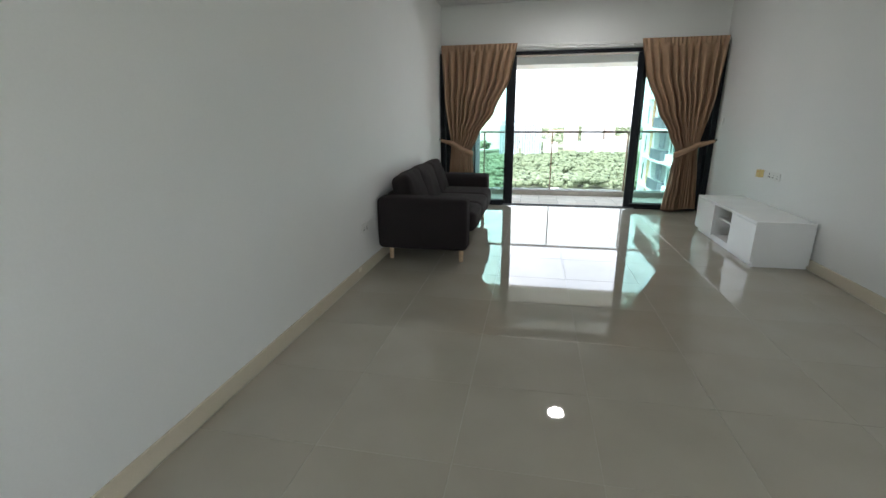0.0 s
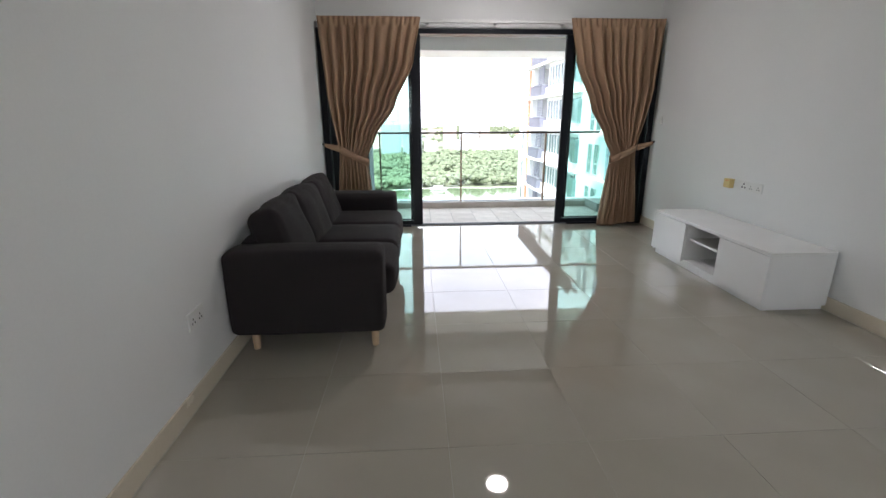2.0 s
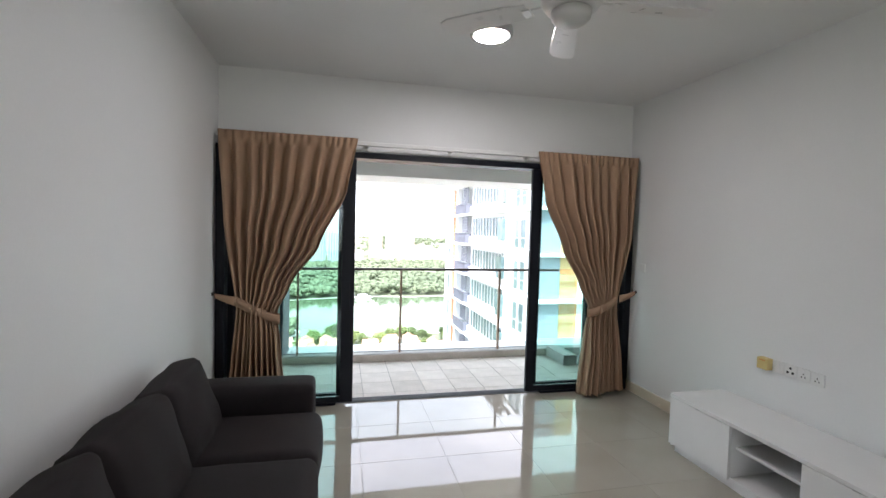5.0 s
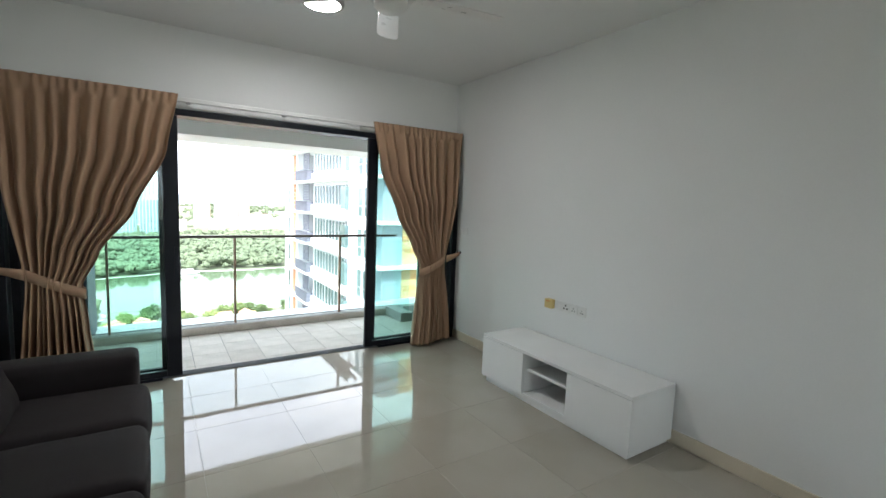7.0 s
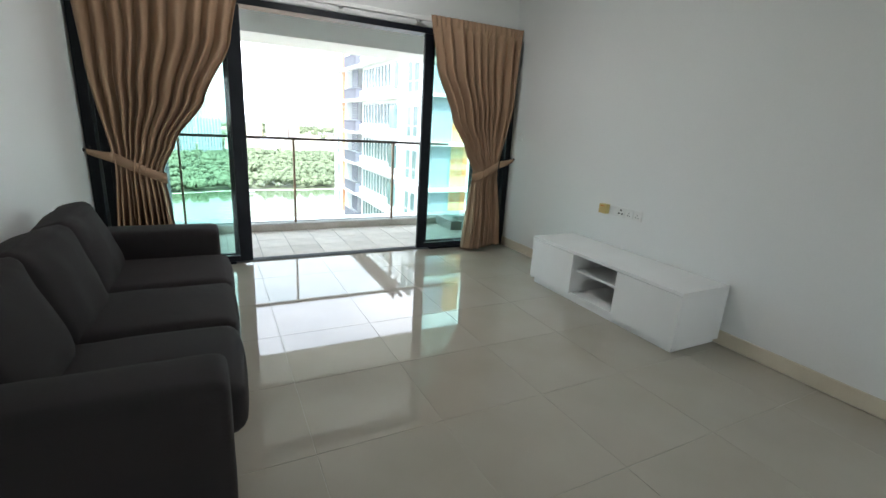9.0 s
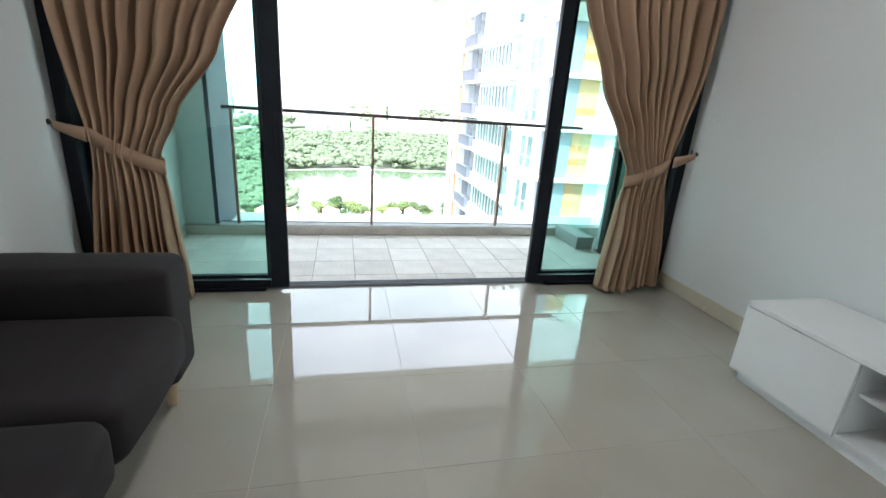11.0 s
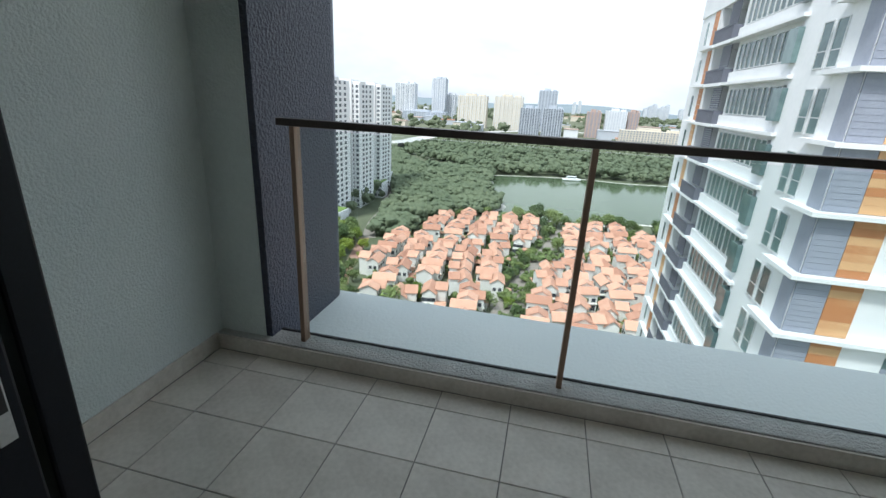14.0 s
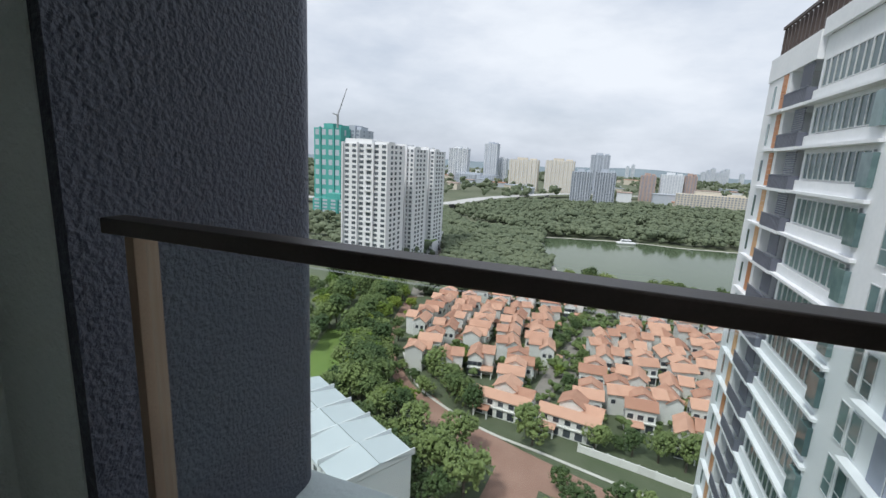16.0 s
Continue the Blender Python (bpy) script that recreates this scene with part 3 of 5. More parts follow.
# ---- sockets and switches ----
def plate(name, label, cat, y0, y1, z0, z1, wall="e", group=""):
    t = thing(name, label, cat, (XR if wall == "e" else XL, (y0 + y1) / 2, (z0 + z1) / 2), group)
    w, h = (y1 - y0) / 2, (z1 - z0) / 2
    s = -1 if wall == "e" else 1
    x0, x1 = sorted((0.0, s * 0.011))
    part("plate", boxes((x0, x1, -w, w, -h, h), bevel=0.003), M_WHITE, t)
    return t, s


def holes(t, s, rows, r=0.0055, mat=None):
    for y, z in rows:
        part("pin_hole", tube(bmesh.new(), (s * 0.010, y, z), (s * 0.0125, y, z), r, n=12), mat or M_BLACK, t)


adapter = thing("plug_adapter", "yellowed plug-in adapter with an orange label", "adapter", (XR, -1.70, 0.765))
part("body", boxes((-0.055, 0.0, -0.042, 0.042, -0.042, 0.042), bevel=0.006), M_YELLOW, adapter)
part("label", boxes((-0.0558, -0.0545, -0.024, 0.02, 0.022, 0.03)), M_ORANGE, adapter)
t, s = plate("wall_switch", "white wall switch plate beside the sockets", "switch", -1.83, -1.745, 0.72, 0.805, group="plates over the bench")
part("rocker", boxes((-0.014, -0.010, -0.012, 0.012, -0.022, 0.022), bevel=0.001), M_WHITE, t)
t, s = plate("antenna_socket", "white round-pin socket with black holes", "socket", -1.92, -1.833, 0.72, 0.805, group="plates over the bench")
holes(t, s, ((0.0, 0.018), (0.018, -0.012), (-0.018, -0.012)), 0.009)
for y0, y1 in ((-2.01, -1.923), (-2.10, -2.013)):
    t, s = plate("power_socket", "white three-pin power socket over the bench", "socket", y0, y1, 0.72, 0.805, group="plates over the bench")
    for y, z in ((0.0, 0.006), (0.012, -0.014), (-0.012, -0.014)):
        part("pin_hole", boxes((-0.0125, -0.010, y - 0.003, y + 0.003, z - 0.005, z + 0.005)), M_BLACK, t)
    part("rocker", boxes((-0.014, -0.010, -0.008, 0.008, 0.022, 0.036), bevel=0.001), M_WHITE, t)
t, s = plate("light_switch", "small white light switch beside the curtain", "switch", -0.315, -0.235, 1.285, 1.37)
part("rocker", boxes((-0.014, -0.010, -0.02, 0.02, -0.025, 0.025), bevel=0.001), M_WHITE, t)
t, s = plate("power_socket", "double white socket low on the wall by the sofa", "socket", -3.76, -3.61, 0.385, 0.475, "w")
for yy in (-0.035, 0.035):
    for y, z in ((0.0, 0.006), (0.012, -0.014), (-0.012, -0.014)):
        part("pin_hole", boxes((0.010, 0.0125, yy + y - 0.003, yy + y + 0.003, z - 0.005, z + 0.005)), M_BLACK, t)

# ---- ceiling lamp and fan ----
lamp = thing("ceiling_lamp", "round white surface-mounted ceiling lamp, switched on", "ceiling lamp", (1.96, -1.33, ZC))
part("rim", smooth(lathe([(0.13, 0.0), (0.145, -0.005), (0.147, -0.04), (0.142, -0.05), (0.122, -0.052), (0.118, -0.046)], 48)), M_FANBAND, lamp, "pale grey metal rim")
part("diffuser", smooth(lathe([(0.1175, -0.045), (0.117, -0.052), (0.09, -0.056), (0.001, -0.057)], 48)), M_LIT, lamp, "glowing opal diffuser")
fan = thing("ceiling_fan", "white five-blade ceiling fan with a short rod", "ceiling fan", (1.90, -2.56, ZC))
part("canopy", smooth(lathe([(0.075, 0.0), (0.072, -0.03), (0.04, -0.075), (0.018, -0.085)], 32)), M_FAN, fan)
part("rod", smooth(lathe([(0.013, -0.08), (0.013, -0.30)], 16)), M_FAN, fan)
part("motor_housing", smooth(lathe([(0.03, -0.28), (0.075, -0.30), (0.118, -0.335), (0.128, -0.37), (0.126, -0.42), (0.105, -0.45), (0.085, -0.455)], 40)), M_FAN, fan)
part("cap", smooth(lathe([(0.082, -0.455), (0.08, -0.485), (0.062, -0.502), (0.001, -0.506)], 32)), M_WHITE, fan, "smooth white receiver cap")
for a in (66, 138, 210, 282, 354):
    m = pose(0, 0, 0, 0, 0, a)
    iron = part("blade_iron", boxes((0.10, 0.20, -0.022, 0.022, -0.425, -0.415), (0.17, 0.21, -0.035, 0.035, -0.428, -0.42), bevel=0.003), M_FAN, fan, at=m)
    bm = bmesh.new()
    outline = [(0.19, 0.045), (0.30, 0.058), (0.45, 0.066), (0.56, 0.066), (0.60, 0.05), (0.615, 0.0), (0.60, -0.05), (0.56, -0.06), (0.45, -0.056), (0.30, -0.05), (0.19, -0.045)]
    f = bm.faces.new([bm.verts.new((x, y, -0.418 + y * 0.18)) for x, y in outline])
    ext = bmesh.ops.extrude_face_region(bm, geom=[f])
    bmesh.ops.translate(bm, verts=[v for v in ext["geom"] if isinstance(v, bmesh.types.BMVert)], vec=(0, 0, 0.007))
    bmesh.ops.recalc_face_normals(bm, faces=bm.faces)
    part("blade", bm, M_FAN, fan, at=m)

# ---- balcony ----
setting("wall_balcony_west", boxes((XL - 0.15, 0.0, 0.2, 1.5, -0.5, 2.62), (XL - 0.15, XL, 0.0, 0.2, -0.5, 2.36)), M_RENDER, "pale grey-green textured balcony wall", "wall")
setting("wall_balcony_pier", boxes((XL - 0.15, 0.262, 1.5, 1.64, -0.5, 2.62)), M_RENDER, "narrow grey textured return of the balcony wall", "wall")
col = bmesh.new()
pts = [(XL - 0.6, 1.502), (0.297, 1.502)] + [(0.297 - 0.14 + 0.14 * math.cos(radians(a)), 2.255 + 0.14 * math.sin(radians(a))) for a in range(0, 91, 10)] + [(XL - 0.6, 2.395)]
lo = [col.verts.new((x, y, -72)) for x, y in pts]
hi = [col.verts.new((x, y, 14)) for x, y in pts]
for k in range(len(pts)):
    fc = col.faces.new((lo[k], lo[(k + 1) % len(pts)], hi[(k + 1) % len(pts)], hi[k]))
    fc.smooth = 2 <= k <= 10
col.faces.new(hi)
col.faces.new(list(reversed(lo)))
bmesh.ops.recalc_face_normals(col, faces=col.faces)
bmesh.ops.translate(col, verts=col.verts, vec=(0.001, 0.003, 0))
bpy_col = setting("column", col, M_NAVY, "dark slate-blue column with coarse textured coating", "column")
setting("balcony_floor", boxes((XL, 4.6, 0.071, 1.46, -0.25, -0.064)), M_BGROUT, "grey tiled balcony floor with dark joints", "floor")
balcony_floor = bpy.data.objects["balcony_floor"]
setting("balcony_kerb", boxes((0.0, 4.6, 1.46, 1.60, -0.25, 0.03), (3.84, 4.03, 0.95, 1.46, -0.25, 0.07), bevel=0.006), M_CEMENT, "low rough cement kerb under the railing", "kerb")
setting("balcony_ledge", boxes((0.2, 7.5, 1.60, 2.37, -0.42, -0.072), bevel=0.01), M_LEDGE, "pale grey screeded ledge beyond the railing", "ledge")
seal = bmesh.new()
prev = None
for k in range(140):
    x = 0.29 + 3.74 * k / 139
    w = 0.006 + 0.006 * noise.noise(Vector((x * 6, 0, 0))) + 0.003 * noise.noise(Vector((x * 31, 5, 0)))
    y = 1.588 + 0.004 * noise.noise(Vector((x * 3, 9, 0)))
    cur = [seal.verts.new((x, y - w, 0.031)), seal.verts.new((x, y - w * 0.3, 0.037)), seal.verts.new((x, 1.604, 0.034)), seal.verts.new((x, 1.606, -0.07))]
    if prev:
        for i in range(3):
            seal.faces.new((prev[i], cur[i], cur[i + 1], prev[i + 1]))
    prev = cur
setting("ledge_seal", seal, M_SEAL, "ragged black sealant line at the ledge", "sealant")
setting("balcony_skirting", boxes((0.0, 0.012, 0.2, 1.447, -0.06, 0.03), (0.0, 4.0, 1.448, 1.46, -0.06, 0.022), bevel=0.002), M_BTILE, "grey tile skirting at the balcony edge", "baseboard")
setting("balcony_ceiling", boxes((XL - 0.15, 7.5, 0.2, 1.45, 2.62, 2.80)), M_CEIL, "white balcony soffit", "ceiling")
setting("balcony_beam", boxes((XL - 0.15, 7.5, 1.45, 2.34, 2.325, 2.80)), M_CEIL, "white concrete beam over the balcony edge", "beam")
# unseen storeys added overhead to keep the sun off balcony and room
setting("added_upper_mass", boxes((-9.0, 7.5, 0.21, 2.3, 2.81, 5.2), (-9.0, 12.0, -10.0, 0.2, 3.26, 12.0)), M_TOWER, "unseen white upper storeys added to shield the sun", "facade")
setting("facade_below", boxes((-9.0, 7.5, -10.0, 2.28, -70.0, -0.45)), M_TOWER, "white storeys of the own building below", "facade")
# east return: the bedroom's glazed wall
setting("wall_balcony_east", boxes((4.035, 4.19, 0.0, 0.12, -0.25, 2.62), (4.10, 4.7, 0.89, 1.0, -0.25, 2.62), (7.0, 7.5, 0.89, 1.0, -0.25, 2.62), (4.7, 7.0, 0.89, 1.0, -0.25, 0.3), (4.7, 7.0, 0.89, 1.0, 2.3, 2.62), (4.035, 4.2, 0.12, 0.89, 2.3, 2.62)), M_RENDER, "pale textured wall round the bedroom door", "wall")
bdoor = thing("glass_door", "black-framed glazed bedroom door onto the balcony", "door", (4.045, 0.12, -0.06))
part("stile", boxes((0, 0.05, 0.0, 0.07, 0.0, 2.36), bevel=0.004), M_FRAME, bdoor)
part("stile", boxes((0, 0.05, 0.68, 0.76, 0.0, 2.36), bevel=0.004), M_FRAME, bdoor)
part("bottom_rail", boxes((0, 0.05, 0.07, 0.68, 0.0, 0.09), bevel=0.004), M_FRAME, bdoor)
part("top_rail", boxes((0, 0.05, 0.07, 0.68, 2.29, 2.36), bevel=0.004), M_FRAME, bdoor)
for y0, y1, z0 in ((0.07, 0.68, 0.09),):
    p = part("pane", boxes((0.02, 0.028, y0, y1, z0, 2.29)), M_GREEN, bdoor, "green-tinted glass pane")
    p.visible_shadow = False
part("handle", boxes((-0.05, -0.035, 0.56, 0.70, 1.04, 1.06), (-0.05, 0.0, 0.69, 0.71, 1.04, 1.06), (-0.006, 0.0, 0.685, 0.715, 0.97, 1.13), bevel=0.003), M_FRAME, bdoor, "black lever handle")
sheer = thing("sheer_curtain", "pale curtain hanging behind the bedroom door", "curtain", (4.30, 0.15, -0.04))
bm = bmesh.new()
cols = []
for k in range(120):
    y = 0.68 * k / 119
    x = 0.025 * math.sin(k * 0.42) + 0.008 * math.sin(k * 1.9)
    cols.append((bm.verts.new((x, y, 0.0)), bm.verts.new((x * 0.7, y, 2.3))))
for a, b in zip(cols, cols[1:]):
    bm.faces.new((a[0], b[0], b[1], a[1]))
sh = part("cloth", smooth(bm), M_SHEER, sheer)
sh.modifiers.new("thickness", "SOLIDIFY").thickness = 0.003
setting("bedroom_shell", boxes((7.4, 7.5, -3.0, 0.89, -0.25, 2.62), (4.19, 7.5, -3.1, -3.0, -0.25, 2.62)), M_WALL, "plain walls closing the bedroom", "wall")
setting("bedroom_floor", boxes((4.19, 7.4, -3.0, 0.88, -0.20, -0.055)), M_SKIRT, "pale floor of the bedroom", "floor")
setting("bedroom_ceiling", boxes((4.19, 7.5, -3.1, 0.2, 2.63, 2.80)), M_CEIL, "white bedroom ceiling", "ceiling")

# ---- railing ----
RY, RTOP = 1.535, 1.15
railing = thing("balcony_railing", "bronze metal balcony railing with clear glass panels", "railing", (0, RY, 0.03))
part("handrail", boxes((0.395, 4.02, -0.027, 0.027, RTOP - 0.066, RTOP - 0.034), bevel=0.004), M_RAIL, railing, "flat dark bronze handrail")
posts = (0.472, 1.768, 3.137)
for x in posts:
    part("post", boxes((x - 0.012, x + 0.012, -0.026, 0.026, -0.005, RTOP - 0.066), bevel=0.002), M_POST, railing, "copper-toned flat post")
for x0, x1 in zip(posts, posts[1:] + (4.03,)):
    g = part("glass_panel", boxes((x0 + 0.016, x1 - 0.016, -0.005, 0.005, -0.02, RTOP - 0.078)), M_CLEAR, railing, "clear glass panel")
    g.visible_shadow = False
side = part("side_panel", boxes((3.985, 3.995, -0.53, -0.06, 0.04, RTOP - 0.078)), M_GREEN, railing, "green-tinted glass side panel")
side.visible_shadow = False
drain = thing("floor_drain", "small square floor drain in the balcony corner", "drain", (0.22, 0.42, -0.0585))
part("grate", boxes((-0.05, 0.05, -0.05, 0.05, -0.002, 0.002), bevel=0.001), M_BTILE, drain)
part("rim", boxes((-0.058, -0.0505, -0.058, 0.058, -0.002, 0.003), (0.0505, 0.058, -0.058, 0.058, -0.002, 0.003), (-0.0505, 0.0505, -0.058, -0.0505, -0.002, 0.003), (-0.0505, 0.0505, 0.0505, 0.058, -0.002, 0.003)), M_STEEL, drain)

# ---- outside: ground, lake, roads ----
G = -70.0
setting("ground", ngon([(4700 * math.cos(k * math.tau / 96), 4700 * math.sin(k * math.tau / 96)) for k in range(96)], G), M_GROUND, "green and grey ground reaching the horizon", "ground")
SHORE = [(-30, 282), (-26, 305), (-40, 340), (-46, 390), (-50, 432), (-20, 446), (30, 458), (75, 455), (120, 462), (230, 470), (330, 440), (330, 350), (200, 300), (76, 296), (40, 282), (10, 279)]


def shore_line():
    pts = [Vector((x, y, 0)) for x, y in SHORE]
    out = []
    n = len(pts)
    for i in range(n):
        p0, p1, p2, p3 = pts[i - 1], pts[i], pts[(i + 1) % n], pts[(i + 2) % n]
        for k in range(6):
            t = k / 6
            p = 0.5 * ((2 * p1) + (p2 - p0) * t + (2 * p0 - 5 * p1 + 4 * p2 - p3) * t * t + (3 * p1 - p0 - 3 * p2 + p3) * t ** 3)
            out.append((p.x + 1.5 * noise.noise(p * 0.08), p.y + 1.5 * noise.noise(p * 0.08 + Vector((9, 0, 0)))))
    return out


LAKE = shore_line()
setting("lake", ngon(LAKE, G + 0.06), M_LAKE, "still green lake with soft reflections", "water")
bank = [(x, y) for x, y in LAKE] + [LAKE[0]]
setting("lake_bank", ribbon(bank, 3.0, G + 0.09), M_KERB, "pale stone bank round the lake", "bank")
setting("park_path", ribbon([(-86, 205), (-79, 175), (-70, 145), (-52, 121), (-34, 107.5)], 4.5, G + 0.048), M_PAVING, "narrow red-brown path below the trees", "path")
setting("road_red", ribbon([(-44, 114), (-32, 106), (-12, 98), (8, 92), (40, 84)], 10.0, G + 0.05), M_PAVING, "red-brown paved road curving past the villas", "road")
setting("road_red_side", ribbon([(-10, 98), (-11, 84), (-13, 55)], 11.0, G + 0.055), M_PAVING, "red-brown paved side road", "road")
setting("kerb_villas", ribbon([(-62, 142), (-47, 121), (-24, 108), (-5, 103.5), (18, 98), (40, 92)], 1.0, G + 0.12), M_KERB, "pale kerb along the red road", "kerb")
setting("street_villas", ribbon([(-11, 126), (-8, 150), (-4, 175), (2, 205), (8, 235), (12, 262)], 6.0, G + 0.05), M_STREET, "grey-brown street between the villas", "road")
setting("street_cross", ribbon([(-62, 150), (-30, 147), (-9, 150), (30, 153), (70, 150)], 5.0, G + 0.045), M_STREET, "grey-brown cross street", "road")
setting("street_back", ribbon([(-66, 200), (-35, 203), (0, 206), (40, 205), (80, 200)], 5.0, G + 0.045), M_STREET, "grey-brown back street", "road")
setting("park_road", ribbon([(-84, 205), (-92, 232), (-103, 286), (-137, 366), (-185, 450), (-260, 520)], 7.0, G + 0.05), M_STREET, "pale road along the park", "road")
setting("lawn", ribbon([(-94, 150), (-84, 124), (-72, 104), (-62, 88)], 11.0, G + 0.04), M_LAWN, "bright mown lawn strip", "grass")
setting("highway", ribbon([(-520, 500), (-330, 540), (-215, 590), (-190, 720), (-135, 880), (-60, 1010), (120, 1120)], 26.0, G + 7.0), M_HIGHWAY, "pale concrete elevated highway", "road")
for x, y in ((-300, 549), (-240, 575), (-208, 620), (-199, 680), (-180, 760), (-150, 845), (-110, 925)):
    setting("highway_pier", boxes((x - 4, x + 4, y - 1.5, y + 1.5, G, G + 6.9)), M_HIGHWAY, "concrete pier under the highway", "pier")

# low hills on the skyline, distance haze put into their blue-green colour
rnd = random.Random(5)
bm = bmesh.new()
prev = None
for k in range(161):
    a = radians(-75 + 150 * k / 160)
    d = 4300
    h = 14 + 62 * max(0, noise.noise(Vector((k * 0.055, 3.1, 0))) + 0.22) + 10 * noise.noise(Vector((k * 0.31, 1, 0)))
    cur = [bm.verts.new((math.sin(a) * dd, math.cos(a) * dd, z)) for dd, z in ((d - 900, G), (d - 300, G + h * 0.7), (d, G + h), (d + 300, G))]
    if prev:
        for i in range(3):
            f = bm.faces.new((prev[i], cur[i], cur[i + 1], prev[i + 1]))
            f.smooth = True
    prev = cur
setting("hills", bm, M_HILL, "low hills along the skyline, painted haze blue-green", "backdrop")


# ---- the neighbouring tower ----
TX, TY, TXE, TYE = 14.4, 24.2, 36.0, 52.5
STOREY, BASE = 3.2, 0.08
tower = thing("apartment_tower", "white high-rise with grey louvres and orange slat panels", "apartment building", (TX, TY, G))
TB = BASE - G


def tz(k, dz=0.0):
    return TB + STOREY * k + dz


L = TYE - TY
TOPZ = 11.0 - G
part("wall", boxes((0.0, TXE - TX, 0.0, 7.0, 0.0, TOPZ + 0.8)), M_TOWER, tower)
part("wall", boxes((0.35, TXE - TX, 7.0, 17.8, 0.0, TOPZ)), M_TOWER, tower)
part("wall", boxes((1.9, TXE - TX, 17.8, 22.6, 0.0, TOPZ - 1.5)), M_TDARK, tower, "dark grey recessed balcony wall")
part("wall", boxes((0.0, TXE - TX, 22.6, L, 0.0, TOPZ)), M_TOWER, tower)
part("parapet", boxes((-0.1, TXE - TX, 17.8, L + 0.1, TOPZ - 1.5, TOPZ + 0.5)), M_TOWER, tower)
part("parapet", boxes((0.0, 0.3, 7.0, 17.8, TOPZ, TOPZ + 1.2)), M_TOWER, tower)
ledge_f = mesh_of("ledge", boxes((-0.55, TXE - TX, -0.55, 0.0, -0.12, 0.1), (-0.55, 0.0, 0.0, 3.0, -0.12, 0.1)), M_TOWER)
ledge_b = mesh_of("ledge", boxes((-0.3, 0.35, 6.6, 17.9, -0.1, 0.1), (0.1, 0.35, 7.0, 17.8, 0.1, 0.85)), M_TOWER)
ledge_s = mesh_of("ledge", boxes((-0.45, 0.0, 22.2, 26.2, -0.1, 0.1)), M_TOWER)
slab_bal = mesh_of("balcony", boxes((-0.35, 1.9, 17.9, 22.5, -0.15, 0.1)), M_TOWER)
rail_bal = mesh_of("balcony_rail", boxes(*[(-0.35, -0.28, 18.0 + 0.3 * i, 18.14 + 0.3 * i, 0.1, 1.15) for i in range(15)], (-0.36, -0.27, 17.9, 22.5, 1.1, 1.2), (-0.3, 1.0, 17.9, 17.97, 0.1, 1.15)), M_TDARK)
screen = mesh_of("laundry_screen", boxes(*[(-0.05, 0.05, 18.2, 20.2, 1.3 + 0.17 * i, 1.41 + 0.17 * i) for i in range(10)]), M_TDARK)
bal_door = mesh_of("balcony_door", boxes((1.84, 1.9, 18.6, 21.8, 0.15, 2.4)), M_TGLASS)
glass_band = mesh_of("window", boxes((0.26, 0.34, 8.0, 16.9, 1.0, 2.75)), M_TGLASS)
mull = mesh_of("window_frame", boxes(*[(0.2, 0.36, 7.95 + 0.893 * i, (8.03 if i % 3 else 8.11) + 0.893 * i, 0.95, 2.8) for i in range(11)], (0.2, 0.36, 7.95, 16.95, 2.74, 2.8), (0.2, 0.36, 7.95, 16.95, 0.94, 1.0)), M_TFRAME)
bay_glass = mesh_of("window", boxes((-0.3, 0.34, 6.75, 7.9, 0.75, 2.6)), M_TGLASS)
case_glass = mesh_of("window", boxes((-0.03, 0.02, 0.0, 0.85, 0.3, 2.45)), M_TGLASS)
case_frame = mesh_of("window_frame", boxes((-0.06, 0.0, -0.06, 0.0, 0.24, 2.5), (-0.06, 0.0, 0.85, 0.91, 0.24, 2.5), (-0.06, 0.0, 0.0, 0.85, 2.45, 2.5), (-0.06, 0.0, 0.0, 0.85, 0.24, 0.3), (-0.05, 0.0, 0.0, 0.85, 1.05, 1.1)), M_TFRAME)
louvre = mesh_of("louvre_panel", boxes(*[(0.02, 1.5, -0.06, 0.0, 0.14 + 0.3 * i, 0.42 + 0.3 * i) for i in range(10)], (0.02, 1.5, -0.03, 0.0, 0.12, 3.08), (-0.05, 0.0, 0.02, 1.2, 0.12, 3.08)), M_TGREY)
slat = mesh_of("slat", boxes((1.52, 2.9, -0.07, 0.0, 0.0, 0.415)), M_TORANGE)
win_glass = mesh_of("window", boxes((0.0, 2.5, -0.03, 0.02, 1.95, 2.55)), M_TGLASS)
win_panel = mesh_of("window_louvre", boxes(*[(0.0, 2.5, -0.05, 0.01, 0.5 + 0.145 * i, 0.63 + 0.145 * i) for i in range(10)], (0.0, 2.5, -0.02, 0.01, 0.48, 1.95)), M_TGREY)
narrow = mesh_of("window", boxes((-0.03, 0.02, 25.9, 26.4, 0.5, 2.4)), M_TGLASS)
strip = mesh_of("slat_panel", boxes(*[(-0.06, 0.0, 23.3, 24.3, 0.2 + 0.47 * i, 0.64 + 0.47 * i) for i in range(6)]), M_TORANGE)
